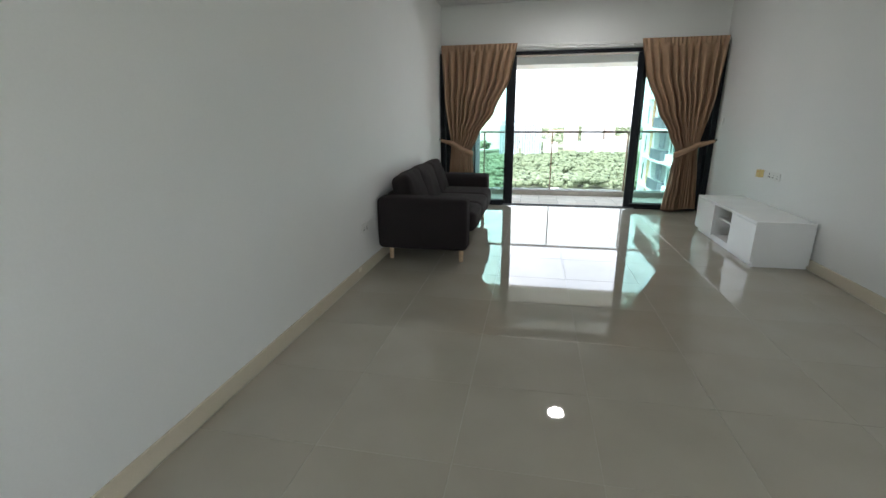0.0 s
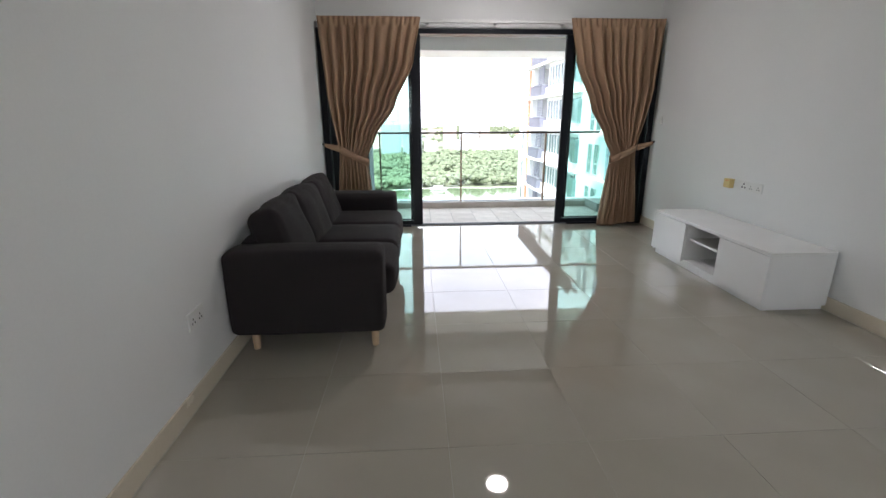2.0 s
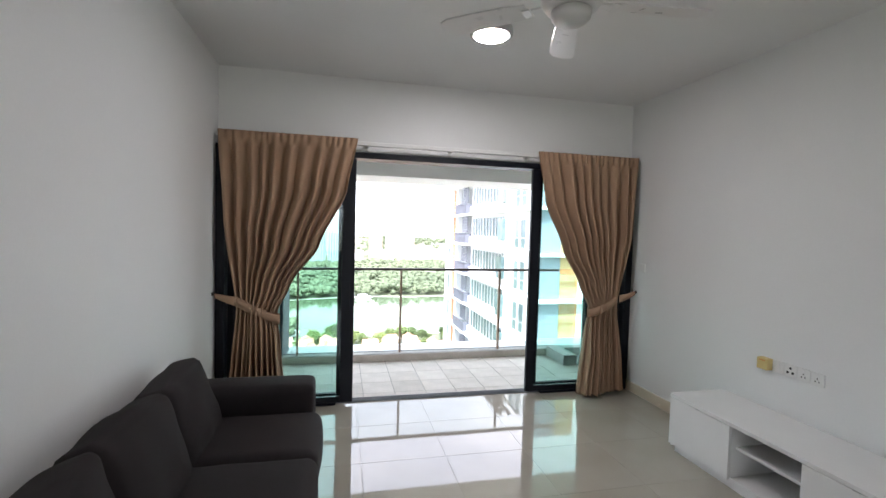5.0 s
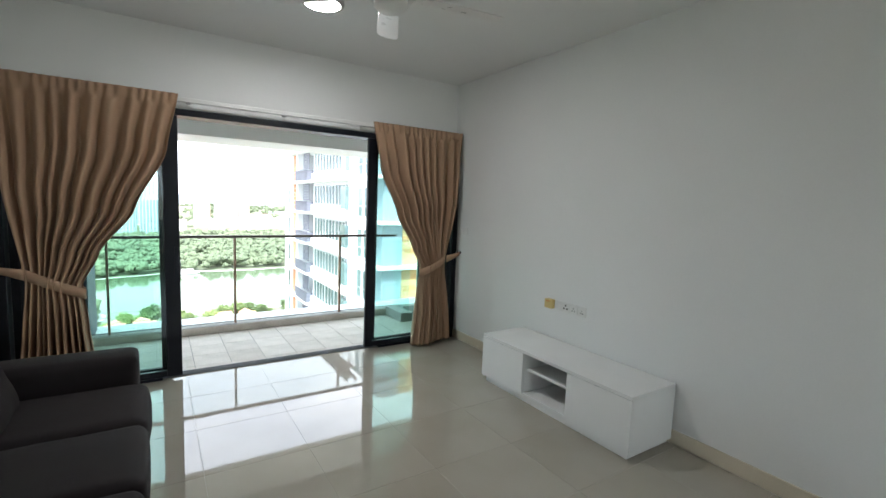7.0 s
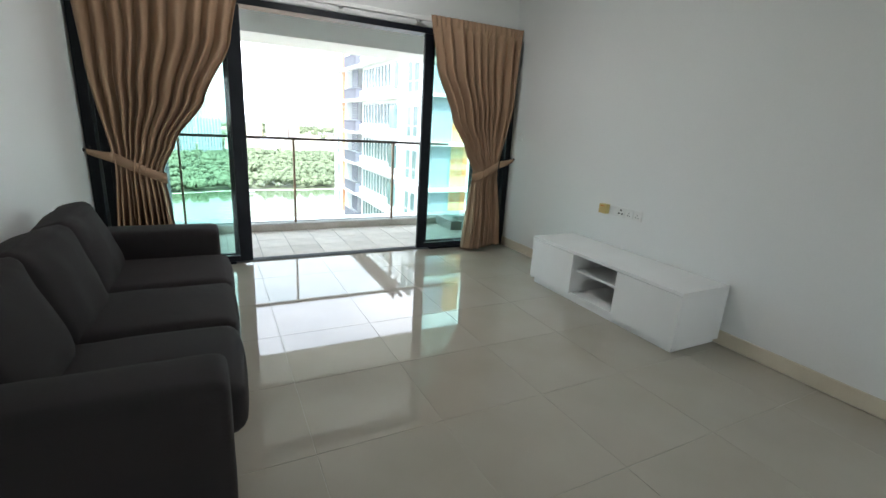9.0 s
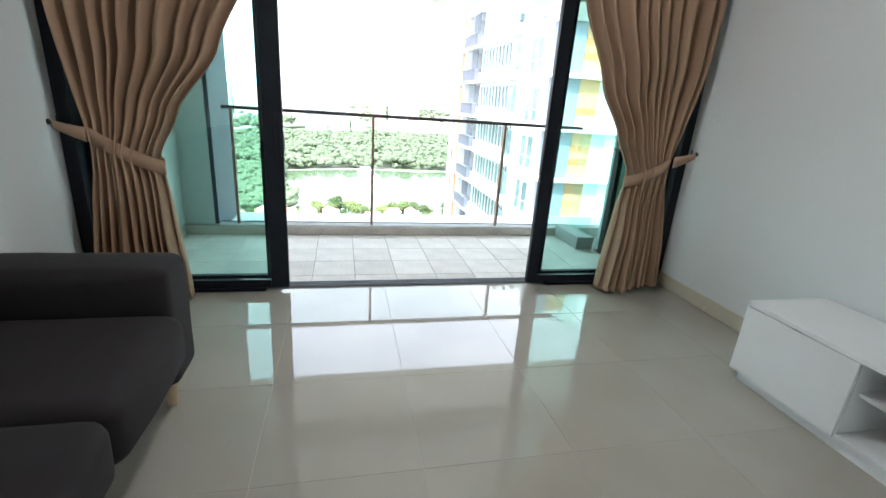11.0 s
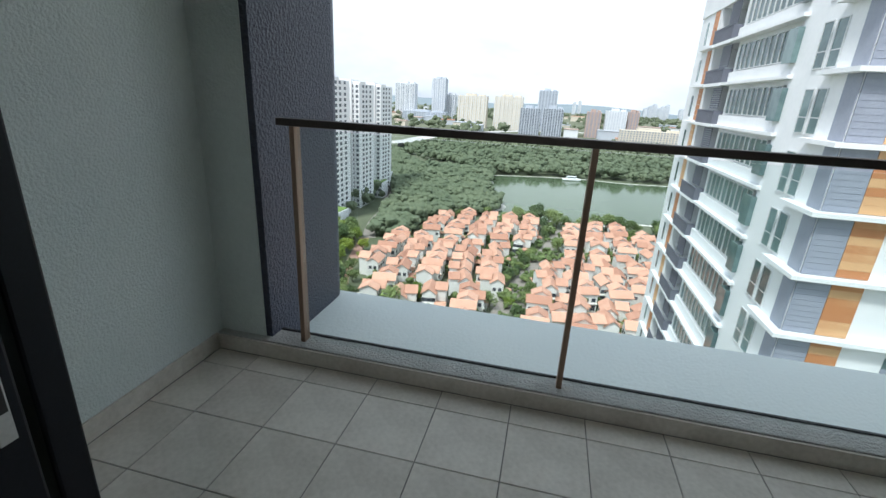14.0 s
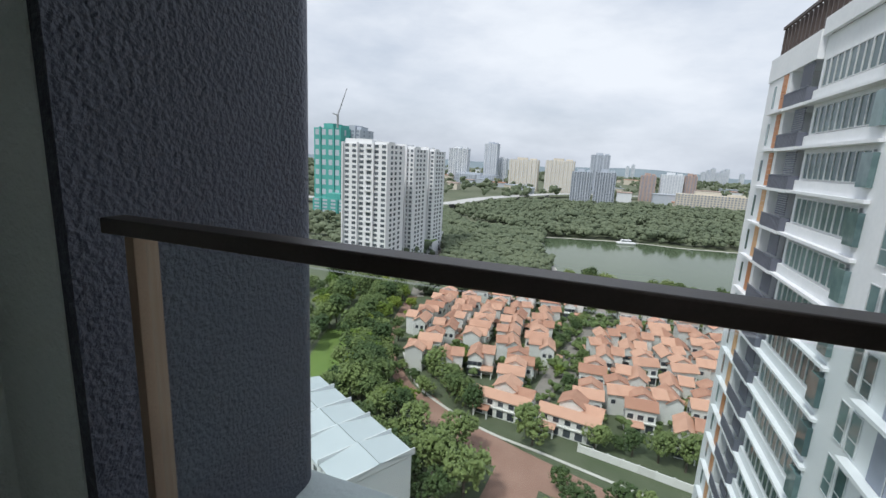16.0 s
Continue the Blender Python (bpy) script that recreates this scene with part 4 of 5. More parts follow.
for k in range(-21, 4):
    at_k = pose(0, 0, tz(k))
    part("ledge", ledge_f, None, tower, at=at_k)
    if k < 3:
        part("ledge", ledge_b, None, tower, at=at_k)
        w = part("window", glass_band, None, tower, at=at_k)
        part("window_frame", mull, None, w)
        part("window", bay_glass, None, tower, at=at_k)
        part("ledge", ledge_s, None, tower, at=at_k)
        b = part("balcony", slab_bal, None, tower, at=at_k)
        part("balcony_rail", rail_bal, None, b)
        part("laundry_screen", screen, None, b)
        part("balcony_door", bal_door, None, tower, at=at_k)
        part("window", narrow, None, tower, at=at_k)
        part("slat_panel", strip, None, tower, at=at_k)
    for y in (2.5, 3.75):
        w = part("window", case_glass, None, tower, at=pose(0, y, tz(k)))
        part("window_frame", case_frame, None, w)
    if k > -9:
        part("louvre_panel", louvre, None, tower, at=at_k)
        for i in range(7):
            part("slat", slat, None, tower, at=pose(0, 0, tz(k, 0.14 + 0.42 * i)))
        for x in (4.9, 11.0):
            w = part("window", win_glass, None, tower, at=pose(x, 0, tz(k)))
            part("window_louvre", win_panel, None, w)
for i in range(24):
    part("pergola_post", boxes((0.3, 0.62, 7.4 + 0.88 * i, 7.6 + 0.88 * i, TOPZ, TOPZ + 3.0)), M_PERGOLA, tower)
for i in range(5):
    part("pergola_beam", boxes((0.2 + i * 0.8, 0.4 + i * 0.8, 7.2, 28.0, TOPZ + 3.0, TOPZ + 3.25)), M_PERGOLA, tower)


# ---- trees ----
def leaf_crown(seed, h, r, clumps, leaves):
    rnd = random.Random(seed)
    bm = bmesh.new()
    lobes = [(Vector((rnd.uniform(-0.55, 0.55) * r, rnd.uniform(-0.55, 0.55) * r, h * rnd.uniform(0.45, 0.85))), r * rnd.uniform(0.4, 0.65)) for _ in range(7)]
    for k in range(clumps):
        c, rr = lobes[k % 7]
        d = Vector((rnd.gauss(0, 1), rnd.gauss(0, 1), rnd.gauss(0.25, 0.8))).normalized()
        p = c + d * rr * rnd.uniform(0.6, 1.0)
        s = r * rnd.uniform(0.09, 0.17)
        m = Matrix.Translation(p) @ Euler((rnd.uniform(0, 6), rnd.uniform(0, 6), 0)).to_matrix().to_4x4() @ Matrix.Diagonal((s, s * 1.25, s * 0.7, 1))
        bmesh.ops.create_icosphere(bm, subdivisions=1, radius=1.0, matrix=m)
    for v in bm.verts:
        v.co += noise.noise_vector(v.co * 1.3) * 0.05 * r
    for k in range(leaves):
        c, rr = lobes[k % 7]
        d = Vector((rnd.gauss(0, 1), rnd.gauss(0, 1), rnd.gauss(0.3, 0.9))).normalized()
        p = c + d * rr * rnd.uniform(0.85, 1.2)
        a = Vector((rnd.gauss(0, 1), rnd.gauss(0, 1), rnd.gauss(0, 0.6))).normalized() * r * 0.075
        b = a.cross(d + Vector((0.1, 0.2, 0.9))).normalized() * r * 0.045
        bm.faces.new([bm.verts.new(q) for q in (p - a, p + b, p + a, p - b)])
    return bm


def tree_trunk(seed, h, r):
    rnd = random.Random(seed)
    bm = bmesh.new()
    tube(bm, (0, 0, -0.3), (0.1, 0.05, h * 0.5), r * 0.07, r * 0.045, 8)
    for _ in range(5):
        a = rnd.uniform(0, math.tau)
        tube(bm, (0.05, 0, h * rnd.uniform(0.25, 0.42)), (math.cos(a) * r * 0.55, math.sin(a) * r * 0.55, h * rnd.uniform(0.55, 0.75)), r * 0.035, r * 0.012, 6)
    return bm


def make_tree(seed, h, r, material, label, at3):
    t = thing("tree", label, "tree", at3, "trees round the villas")
    part("trunk", tree_trunk(seed, h, r), M_BARK, t)
    part("crown", leaf_crown(seed, h, r, 120, 420), material, t)
    return t


def inside(x, y, poly):
    hit = False
    for (x0, y0), (x1, y1) in zip(poly, poly[1:] + poly[:1]):
        if (y0 > y) != (y1 > y) and x < (x1 - x0) * (y - y0) / (y1 - y0) + x0:
            hit = not hit
    return hit


TREES = [
    make_tree(1, 10, 5.0, M_LEAF, "dense dark green broadleaf tree on the ground", (-9, 106, G)),
    make_tree(2, 8, 4.2, M_LEAF, "rounded green broadleaf tree on the ground", (-46, 104, G)),
    make_tree(3, 12, 5.5, M_LEAF, "tall dark green broadleaf tree on the ground", (-56, 112, G)),
    make_tree(4, 9, 4.6, M_LEAF_Y, "yellow-green broadleaf tree on the ground", (-74, 132, G)),
]
rnd = random.Random(21)


def plant(x, y, pick=None, s=None):
    src = TREES[pick if pick is not None else rnd.choice((0, 1, 1, 2, 2, 0, 3))]
    s = s or rnd.uniform(0.7, 1.15)
    c = copy_thing(src, pose(x, y, G, 0, 0, rnd.uniform(0, 360)))
    c.scale = (s, s, s * rnd.uniform(0.85, 1.1))
    return c


GROVE = [(-106, 205), (-64, 88), (-52, 84), (-46, 100), (-58, 122), (-76, 150), (-84, 178), (-88, 205)]
made = 0
while made < 70:
    x, y = rnd.uniform(-108, -44), rnd.uniform(84, 206)
    if inside(x, y, GROVE):
        plant(x, y, s=rnd.uniform(0.7, 1.05))
        made += 1
for k in range(60):
    x, y = rnd.uniform(-140, -88), rnd.uniform(112, 215)
    if x < -88 - (205 - y) * 0.02 or y > 190:
        plant(x, y, s=rnd.uniform(0.7, 1.1))
for x, y in ((-62, 128), (-57, 120), (-51, 114), (-45, 109), (-66, 137), (-72, 143), (-61, 134), (-56, 128), (-50, 123), (-43, 117), (-68, 150), (-73, 160), (-74, 172), (-78, 184)):
    plant(x, y, rnd.choice((0, 1, 2, 3)), rnd.uniform(0.45, 0.7))
for x, y in ((-36, 96), (-30, 92), (-25, 94), (-22, 88), (-28, 84), (-34, 86), (-20, 82), (-40, 92), (-31, 78), (-24, 76), (-38, 80), (-44, 90)):
    plant(x, y, rnd.choice((0, 1, 2)), rnd.uniform(0.8, 1.1))
for x, y in ((0, 92), (3, 86), (-1, 80), (5, 78), (9, 84), (2, 74), (12, 90), (18, 86), (25, 90)):
    plant(x, y, rnd.choice((0, 1)), rnd.uniform(0.55, 0.85))
for x, y in ((11, 113), (15, 112), (21, 112), (6, 111), (27, 111), (-27, 113), (-33, 117), (-38, 122), (-44, 128), (-52, 135), (-56, 142), (-30, 116), (-36, 119), (-48, 131)):
    plant(x, y, rnd.choice((0, 1, 2)), rnd.uniform(0.5, 0.85))
for k in range(26):
    y = 130 + 5.2 * k
    xs = -10 + (y - 126) * 0.17
    plant(xs + rnd.choice((-6, 6)) + rnd.uniform(-1, 1), y, rnd.choice((0, 1)), rnd.uniform(0.4, 0.7))
for k in range(70):
    plant(rnd.uniform(-62, 66), rnd.choice((150, 204, 171, 181, 190, 227, 238, 140, 161, 248)) + rnd.uniform(-3.5, 3.5), rnd.choice((0, 1, 3)), rnd.uniform(0.3, 0.55))
for k in range(40):
    plant(rnd.uniform(-62, 80), rnd.uniform(256, 277), rnd.choice((0, 1, 2)), rnd.uniform(0.6, 1.0))


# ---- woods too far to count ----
def woods(name, label, poly, count, lo, hi, seed, material=M_WOODS_HAZED):
    rng = np.random.RandomState(seed)
    t = bmesh.new()
    bmesh.ops.create_icosphere(t, subdivisions=1, radius=1.0)
    base = np.array([v.co[:] for v in t.verts])
    faces = np.array([[v.index for v in f.verts] for f in t.faces])
    t.free()
    x0, x1 = min(p[0] for p in poly), max(p[0] for p in poly)
    y0, y1 = min(p[1] for p in poly), max(p[1] for p in poly)
    vs, fs, n = [], [], 0
    while n < count:
        x, y = rng.uniform(x0, x1), rng.uniform(y0, y1)
        if not inside(x, y, poly) or inside(x, y, LAKE):
            continue
        r = rng.uniform(lo, hi)
        for _ in range(5):
            s = r * rng.uniform(0.35, 0.6)
            off = np.array([x, y, G + r * rng.uniform(0.7, 1.5)]) + rng.uniform(-0.6, 0.6, 3) * np.array([r, r, r * 0.4])
            v = base * (s * rng.uniform(0.75, 1.25, (len(base), 1))) * np.array([1, 1, 0.8]) + off
            fs.append(faces + len(vs) * len(base))
            vs.append(v)
        n += 1
    me = bpy.data.meshes.new(name)
    me.from_pydata(np.concatenate(vs).tolist(), [], np.concatenate(fs).tolist())
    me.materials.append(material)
    return tagged(new(name, me), label, "woods", kind="stuff")


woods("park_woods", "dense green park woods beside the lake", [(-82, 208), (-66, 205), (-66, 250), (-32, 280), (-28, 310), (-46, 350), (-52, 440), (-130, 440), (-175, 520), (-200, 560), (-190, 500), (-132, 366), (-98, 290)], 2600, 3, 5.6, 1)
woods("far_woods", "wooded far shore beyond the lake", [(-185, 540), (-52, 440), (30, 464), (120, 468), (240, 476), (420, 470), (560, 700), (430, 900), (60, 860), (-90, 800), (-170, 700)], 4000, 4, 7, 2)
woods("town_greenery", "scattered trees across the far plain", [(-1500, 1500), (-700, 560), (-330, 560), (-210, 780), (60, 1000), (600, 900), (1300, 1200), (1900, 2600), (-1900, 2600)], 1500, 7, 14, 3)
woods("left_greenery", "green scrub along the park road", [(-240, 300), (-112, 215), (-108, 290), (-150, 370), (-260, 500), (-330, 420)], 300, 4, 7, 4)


# ---- villas ----
def gable(bm, x0, x1, y0, y1, z, rise, over, along):
    """A pitched roof with thickness. along: 'x' or 'y', the way of the ridge."""
    x0, x1, y0, y1 = x0 - over, x1 + over, y0 - over, y1 + over
    t = 0.22
    if along == "x":
        m = (y0 + y1) / 2
        sec = [(y0, z), (m, z + rise), (y1, z), (y1, z + t), (m, z + rise + t), (y0, z + t)]
        a = [bm.verts.new((x0, p, q)) for p, q in sec]
        b = [bm.verts.new((x1, p, q)) for p, q in sec]
    else:
        m = (x0 + x1) / 2
        sec = [(x0, z), (m, z + rise), (x1, z), (x1, z + t), (m, z + rise + t), (x0, z + t)]
        a = [bm.verts.new((p, y0, q)) for p, q in sec]
        b = [bm.verts.new((p, y1, q)) for p, q in sec]
    for k in range(6):
        bm.faces.new((a[k], a[(k + 1) % 6], b[(k + 1) % 6], b[k]))
    for ring in (a, b):
        bm.faces.new((ring[0], ring[1], ring[4], ring[5]))
        bm.faces.new((ring[1], ring[2], ring[3], ring[4]))
    bmesh.ops.recalc_face_normals(bm, faces=bm.faces)
    return bm


def gable_wall(bm, x0, x1, y0, y1, z, rise, along):
    box(bm, x0, x1, y0, y1, 0, z)
    if along == "x":
        m = (y0 + y1) / 2
        tri = [(y0, z), (y1, z), (m, z + rise)]
        a = [bm.verts.new((x0, p, q)) for p, q in tri]
        b = [bm.verts.new((x1, p, q)) for p, q in tri]
    else:
        m = (x0 + x1) / 2
        tri = [(x0, z), (x1, z), (m, z + rise)]
        a = [bm.verts.new((p, y0, q)) for p, q in tri]
        b = [bm.verts.new((p, y1, q)) for p, q in tri]
    bm.faces.new(a)
    bm.faces.new(b)
    for k in range(3):
        bm.faces.new((a[k], a[(k + 1) % 3], b[(k + 1) % 3], b[k]))
    bmesh.ops.recalc_face_normals(bm, faces=bm.faces)
    return bm


def villa(variant, at3, turn):
    h = thing("house", ("white villa with an orange tiled gable roof", "white villa with stepped terracotta roofs", "long white villa with terracotta roof wings")[variant], "house", at3, "villas below the tower", turn)
    if variant == 0:
        w, d = 7.8, 7.6
        wings = [(-w / 2, w / 2, -d / 2, 1.0, 6.6, 1.8, "x"), (-2.2, w / 2, 1.0, d / 2 + 1, 7.4, 1.7, "y")]
        porch = (-w / 2 + 0.3, 0.5, -d / 2 - 3.0, -d / 2, 2.9)
    elif variant == 1:
        w, d = 8.2, 8.2
        wings = [(-w / 2, 0.6, -d / 2, d / 2, 6.5, 1.9, "y"), (0.6, w / 2, -d / 2 + 2, d / 2, 7.6, 1.5, "x")]
        porch = (0.6, w / 2, -d / 2 - 1.6, -d / 2 + 2, 3.0)
    else:
        w, d = 15.5, 9.5
        wings = [(-w / 2, w / 2, -d / 2, -0.6, 5.6, 1.6, "x"), (-3.5, 3.0, -0.6, d / 2, 7.2, 2.1, "y"), (3.0, w / 2, -0.6, d / 2 - 1.5, 6.2, 1.6, "x")]
        porch = (-w / 2 + 0.5, -3.0, -d / 2 - 2.5, -d / 2, 2.9)
    for x0, x1, y0, y1, z, rise, al in wings:
        part("wall", gable_wall(bmesh.new(), x0, x1, y0, y1, z, rise, al), M_HOUSE, h)
        part("roof", gable(bmesh.new(), x0, x1, y0, y1, z + 0.02, rise + 0.1, 0.5, al), M_ROOF, h)
    x0, x1, y0, y1, z = porch
    part("porch_roof", gable(bmesh.new(), x0, x1, y0, y1, z, 0.5, 0.3, "x"), M_ROOF, h)
    for x in (x0 + 0.2, x1 - 0.2):
        part("porch_post", boxes((x - 0.18, x + 0.18, y0 + 0.2, y0 + 0.56, 0, z)), M_HOUSE, h)
    x0, x1, y0, y1 = wings[0][:4]
    n = 3 if variant < 2 else 5
    for k in range(n):
        x = x0 + (x1 - x0) * (k + 0.5) / n
        part("window", boxes((x - 0.75, x + 0.75, y0 - 0.05, y0 + 0.03, 3.7, 5.1)), M_HGLASS, h)
        part("window", boxes((x - 0.95, x + 0.95, y0 - 0.05, y0 + 0.03, 0.3, 2.4)), M_HGLASS, h)
    for y in (y0 + 1.3, y1 - 1.5):
        part("window", boxes((x0 - 0.05, x0 + 0.03, y - 0.6, y + 0.6, 3.7, 5.0)), M_HGLASS, h)
        xe = max(r[1] for r in wings)
        part("window", boxes((xe - 0.03, xe + 0.05, y - 0.1, y + 1.0, 3.7, 5.0)), M_HGLASS, h)
    part("string_course", boxes((x0 - 0.25, x1 + 0.25, y0 - 0.5, y0, 2.95, 3.2)), M_HOUSE, h)
    return h


VILLAS = [villa(0, (3, 128, G), 4), villa(1, (-32, 140, G), 8), villa(2, (-19, 119, G), -6)]
copy_thing(VILLAS[2], pose(-0.5, 117.5, G, 0, 0, -8))
rnd = random.Random(77)
ESTATE = [(-47, 126), (-64, 150), (-68, 182), (-60, 238), (-44, 262), (20, 262), (90, 240), (90, 112), (5, 122)]
woods("garden_shrubs", "small green garden trees between the villas", ESTATE, 750, 1.4, 2.7, 6, M_LEAF)
rows = [(134, 0), (143.5, 180), (157, 0), (166.5, 180), (176.5, 0), (186, 180), (195.5, 0), (213, 180), (222.5, 0), (232.5, 180), (243, 0), (253, 180)]
for y, turn in rows:
    x = -64
    while x < 88:
        street = -10 + (y - 126) * 0.17
        yy = y + rnd.uniform(-1.2, 1.2) - 0.03 * x + 3.0 * math.sin(x * 0.06)
        if inside(x, yy, ESTATE) and abs(x - street) > 8 and not (abs(x - 3) < 9 and abs(yy - 128) < 8) and not (abs(x + 32) < 9 and abs(yy - 140) < 8):
            copy_thing(VILLAS[rnd.choice((0, 1, 1, 0))], pose(x, yy, G, 0, 0, rnd.choice((0, 0, 180, 90)) + 8 + rnd.uniform(-9, 9)))
        x += rnd.uniform(10.2, 13.0)
copy_thing(VILLAS[1], pose(29, 120, G, 0, 0, -4))
copy_thing(VILLAS[0], pose(17, 128, G, 0, 0, 3))
pool = thing("swimming_pool", "small blue swimming pool beside a villa", "pool", (-11.5, 119, G))
part("water", boxes((-1.3, 1.3, -3.0, 3.0, 0.05, 0.25)), M_POOL, pool)
part("coping", boxes((-1.8, -1.3, -3.5, 3.5, 0, 0.32), (1.3, 1.8, -3.5, 3.5, 0, 0.32), (-1.3, 1.3, 3.0, 3.5, 0, 0.32), (-1.3, 1.3, -3.5, -3.0, 0, 0.32)), M_KERB, pool)
wall_t = thing("boundary_wall", "long white boundary wall round the villas", "wall", (0, 0, G))
line = [(2, 108.5), (16, 106), (31, 103), (60, 98)]
for (ax, ay), (bx, by) in zip(line, line[1:]):
    n = 4
    for k in range(n):
        p = Vector((ax + (bx - ax) * (k + 0.5) / n, ay + (by - ay) * (k + 0.5) / n, 0))
        ln = math.hypot(bx - ax, by - ay) / n
        part("wall_bay", boxes((-ln / 2, ln / 2, -0.12, 0.12, 0, 2.0), (-ln / 2, -ln / 2 + 0.35, -0.2, 0.2, 0, 2.2)), M_HOUSE, wall_t, at=pose(p.x, p.y, 0, 0, 0, math.degrees(math.atan2(by - ay, bx - ax))))

# ---- terrace with metal roofs ----
for k in range(5):
    x, y = -63.5 + 7.0 * k, 82.5 - 3.6 * k
    t = thing("terrace_house", "white terrace house with a pale grey metal roof", "house", (x, y, G), "terrace with metal roofs", -29)
    part("wall", boxes((-3.9, 3.9, -7.5, 7.5, 0, 13.6)), M_CONDO, t)
    bm = boxes((-4.1, 4.1, -8.2, -0.1, 13.6, 13.85), (-4.1, 4.1, 0.1, 8.2, 13.6, 13.85))
    for v in bm.verts:
        v.co.z += (8.2 - abs(v.co.y)) * 0.16 + 0.08 * k
    part("roof", bm, M_METALROOF, t)
    part("gutter", boxes((3.9, 4.1, -8.2, 8.2, 13.9, 15.3)), M_CONDO, t)
    win = mesh_of("window", boxes((-0.7, 0.7, -0.06, 0.04, 0, 1.6)), M_CONDOGLASS)
    for z in (1.0, 4.2, 7.4, 10.6):
        for xx in (-2, 1.6):
            part("window", win, None, t, at=pose(xx, -7.5, z))
        part("window", win, None, t, at=pose(3.9, -4, z, 0, 0, 90))


def many_boxes(rows, material):
    unit = [(0, 2, 4), (1, 2, 4), (1, 3, 4), (0, 3, 4), (0, 2, 5), (1, 2, 5), (1, 3, 5), (0, 3, 5)]
    quads = [(3, 2, 1, 0), (4, 5, 6, 7), (0, 1, 5, 4), (1, 2, 6, 5), (2, 3, 7, 6), (3, 0, 4, 7)]
    vs, fs = [], []
    for r in rows:
        n = len(vs)
        vs += [(r[a], r[b], r[c]) for a, b, c in unit]
        fs += [tuple(n + i for i in q) for q in quads]
    me = bpy.data.meshes.new("glazing")
    me.from_pydata(vs, [], fs)
    me.materials.append(material)
    return me


# ---- white condominium blocks and far towers ----
def block(name, label, az0, az1, dist, top, material, glass, depth=18.0, columns=8, storeys=26, base=0.0, slabs=True, group="far towers"):
    """A slab block between two bearings, with window columns and floor lines built on its near face."""
    x0, x1 = 1.3 + dist * math.tan(radians(az0)), 1.3 + dist * math.tan(radians(az1))
    w, h = x1 - x0, top - G - base
    t = thing(name, label, "apartment building", ((x0 + x1) / 2, dist, G + base), group)
    part("wall", boxes((-w / 2, w / 2, 0, depth, 0, h)), material, t)
    part("roof_block", boxes((-w * 0.25, w * 0.1, depth * 0.2, depth * 0.8, h, h + 5), (w * 0.2, w * 0.42, depth * 0.2, depth * 0.7, h, h + 3.5)), material, t)
    cw = w / columns
    sh = h / storeys
    rows = [(-w / 2 + cw * (c + 0.22), -w / 2 + cw * (c + 0.78), -0.12, 0.1, sh * (k + 0.3), sh * (k + 0.85)) for c in range(columns) for k in range(storeys)]
    sx = w / 2 if x0 < 0 else -w / 2
    rows += [(sx - 0.1, sx + 0.1, y - 1.6, y + 1.6, sh * (k + 0.3), sh * (k + 0.85)) for y in (depth * 0.3, depth * 0.7) for k in range(storeys)]
    part("glazing", many_boxes(rows, glass), None, t, kind="stuff")
    rib = mesh_of("pilaster", boxes((-cw * 0.12, cw * 0.12, -1.4, 0.0, 0, h + 1.0)), material)
    for c in range(0, columns, 2):
        part("pilaster", rib, None, t, at=pose(-w / 2 + cw * (c + 1.0) if c + 1 < columns else w / 2 - cw * 0.1, 0, 0))
    return t


def condo(az0, az1, dist, top, cols, label):
    x0, x1 = 1.3 + dist * math.tan(radians(az0)), 1.3 + dist * math.tan(radians(az1))
    w, h = x1 - x0, top - G
    t = thing("condominium_block", label, "apartment building", ((x0 + x1) / 2, dist, G), "white condominium", 0)
    part("wall", boxes((-w / 2, w / 2, 0, 22, 0, h)), M_CONDO, t)
    part("roof_crown", boxes((-w / 2, w * 0.1, 2, 14, h, h + 2.6), (w * 0.2, w / 2, 1, 9, h, h + 1.4)), M_CONDO, t)
    n = 26
    sh = h / n
    cw = w / cols
    win = mesh_of("window", boxes((-cw * 0.27, cw * 0.27, -0.15, 0.1, sh * 0.3, sh * 0.85)), M_CONDOGLASS)
    bal = mesh_of("balcony", boxes((-cw * 0.48, cw * 0.48, -1.1, 0, 0, 0.25), (-cw * 0.48, cw * 0.48, -1.1, -1.0, 0.25, 1.1)), M_CONDO)
    for c in range(cols):
        for k in range(n):
            wd = part("window", win, None, t, at=pose(-w / 2 + cw * (c + 0.5), 0, sh * k))
            if c == cols // 2 and k % 2:
                part("balcony", bal, None, wd)
    sw = mesh_of("window", boxes((-0.1, 0.15, -1.2, 1.2, sh * 0.3, sh * 0.85)), M_CONDOGLASS)
    for y in (5, 10, 16):
        for k in range(n):
            part("window", sw, None, t, at=pose(w / 2, y, sh * k))
    for x in (-w / 2, -w * 0.16, w * 0.2, w / 2):
        part("fin", boxes((x - 0.35, x + 0.35, -1.6, 0, 0, h + 0.6)), M_CONDO, t)


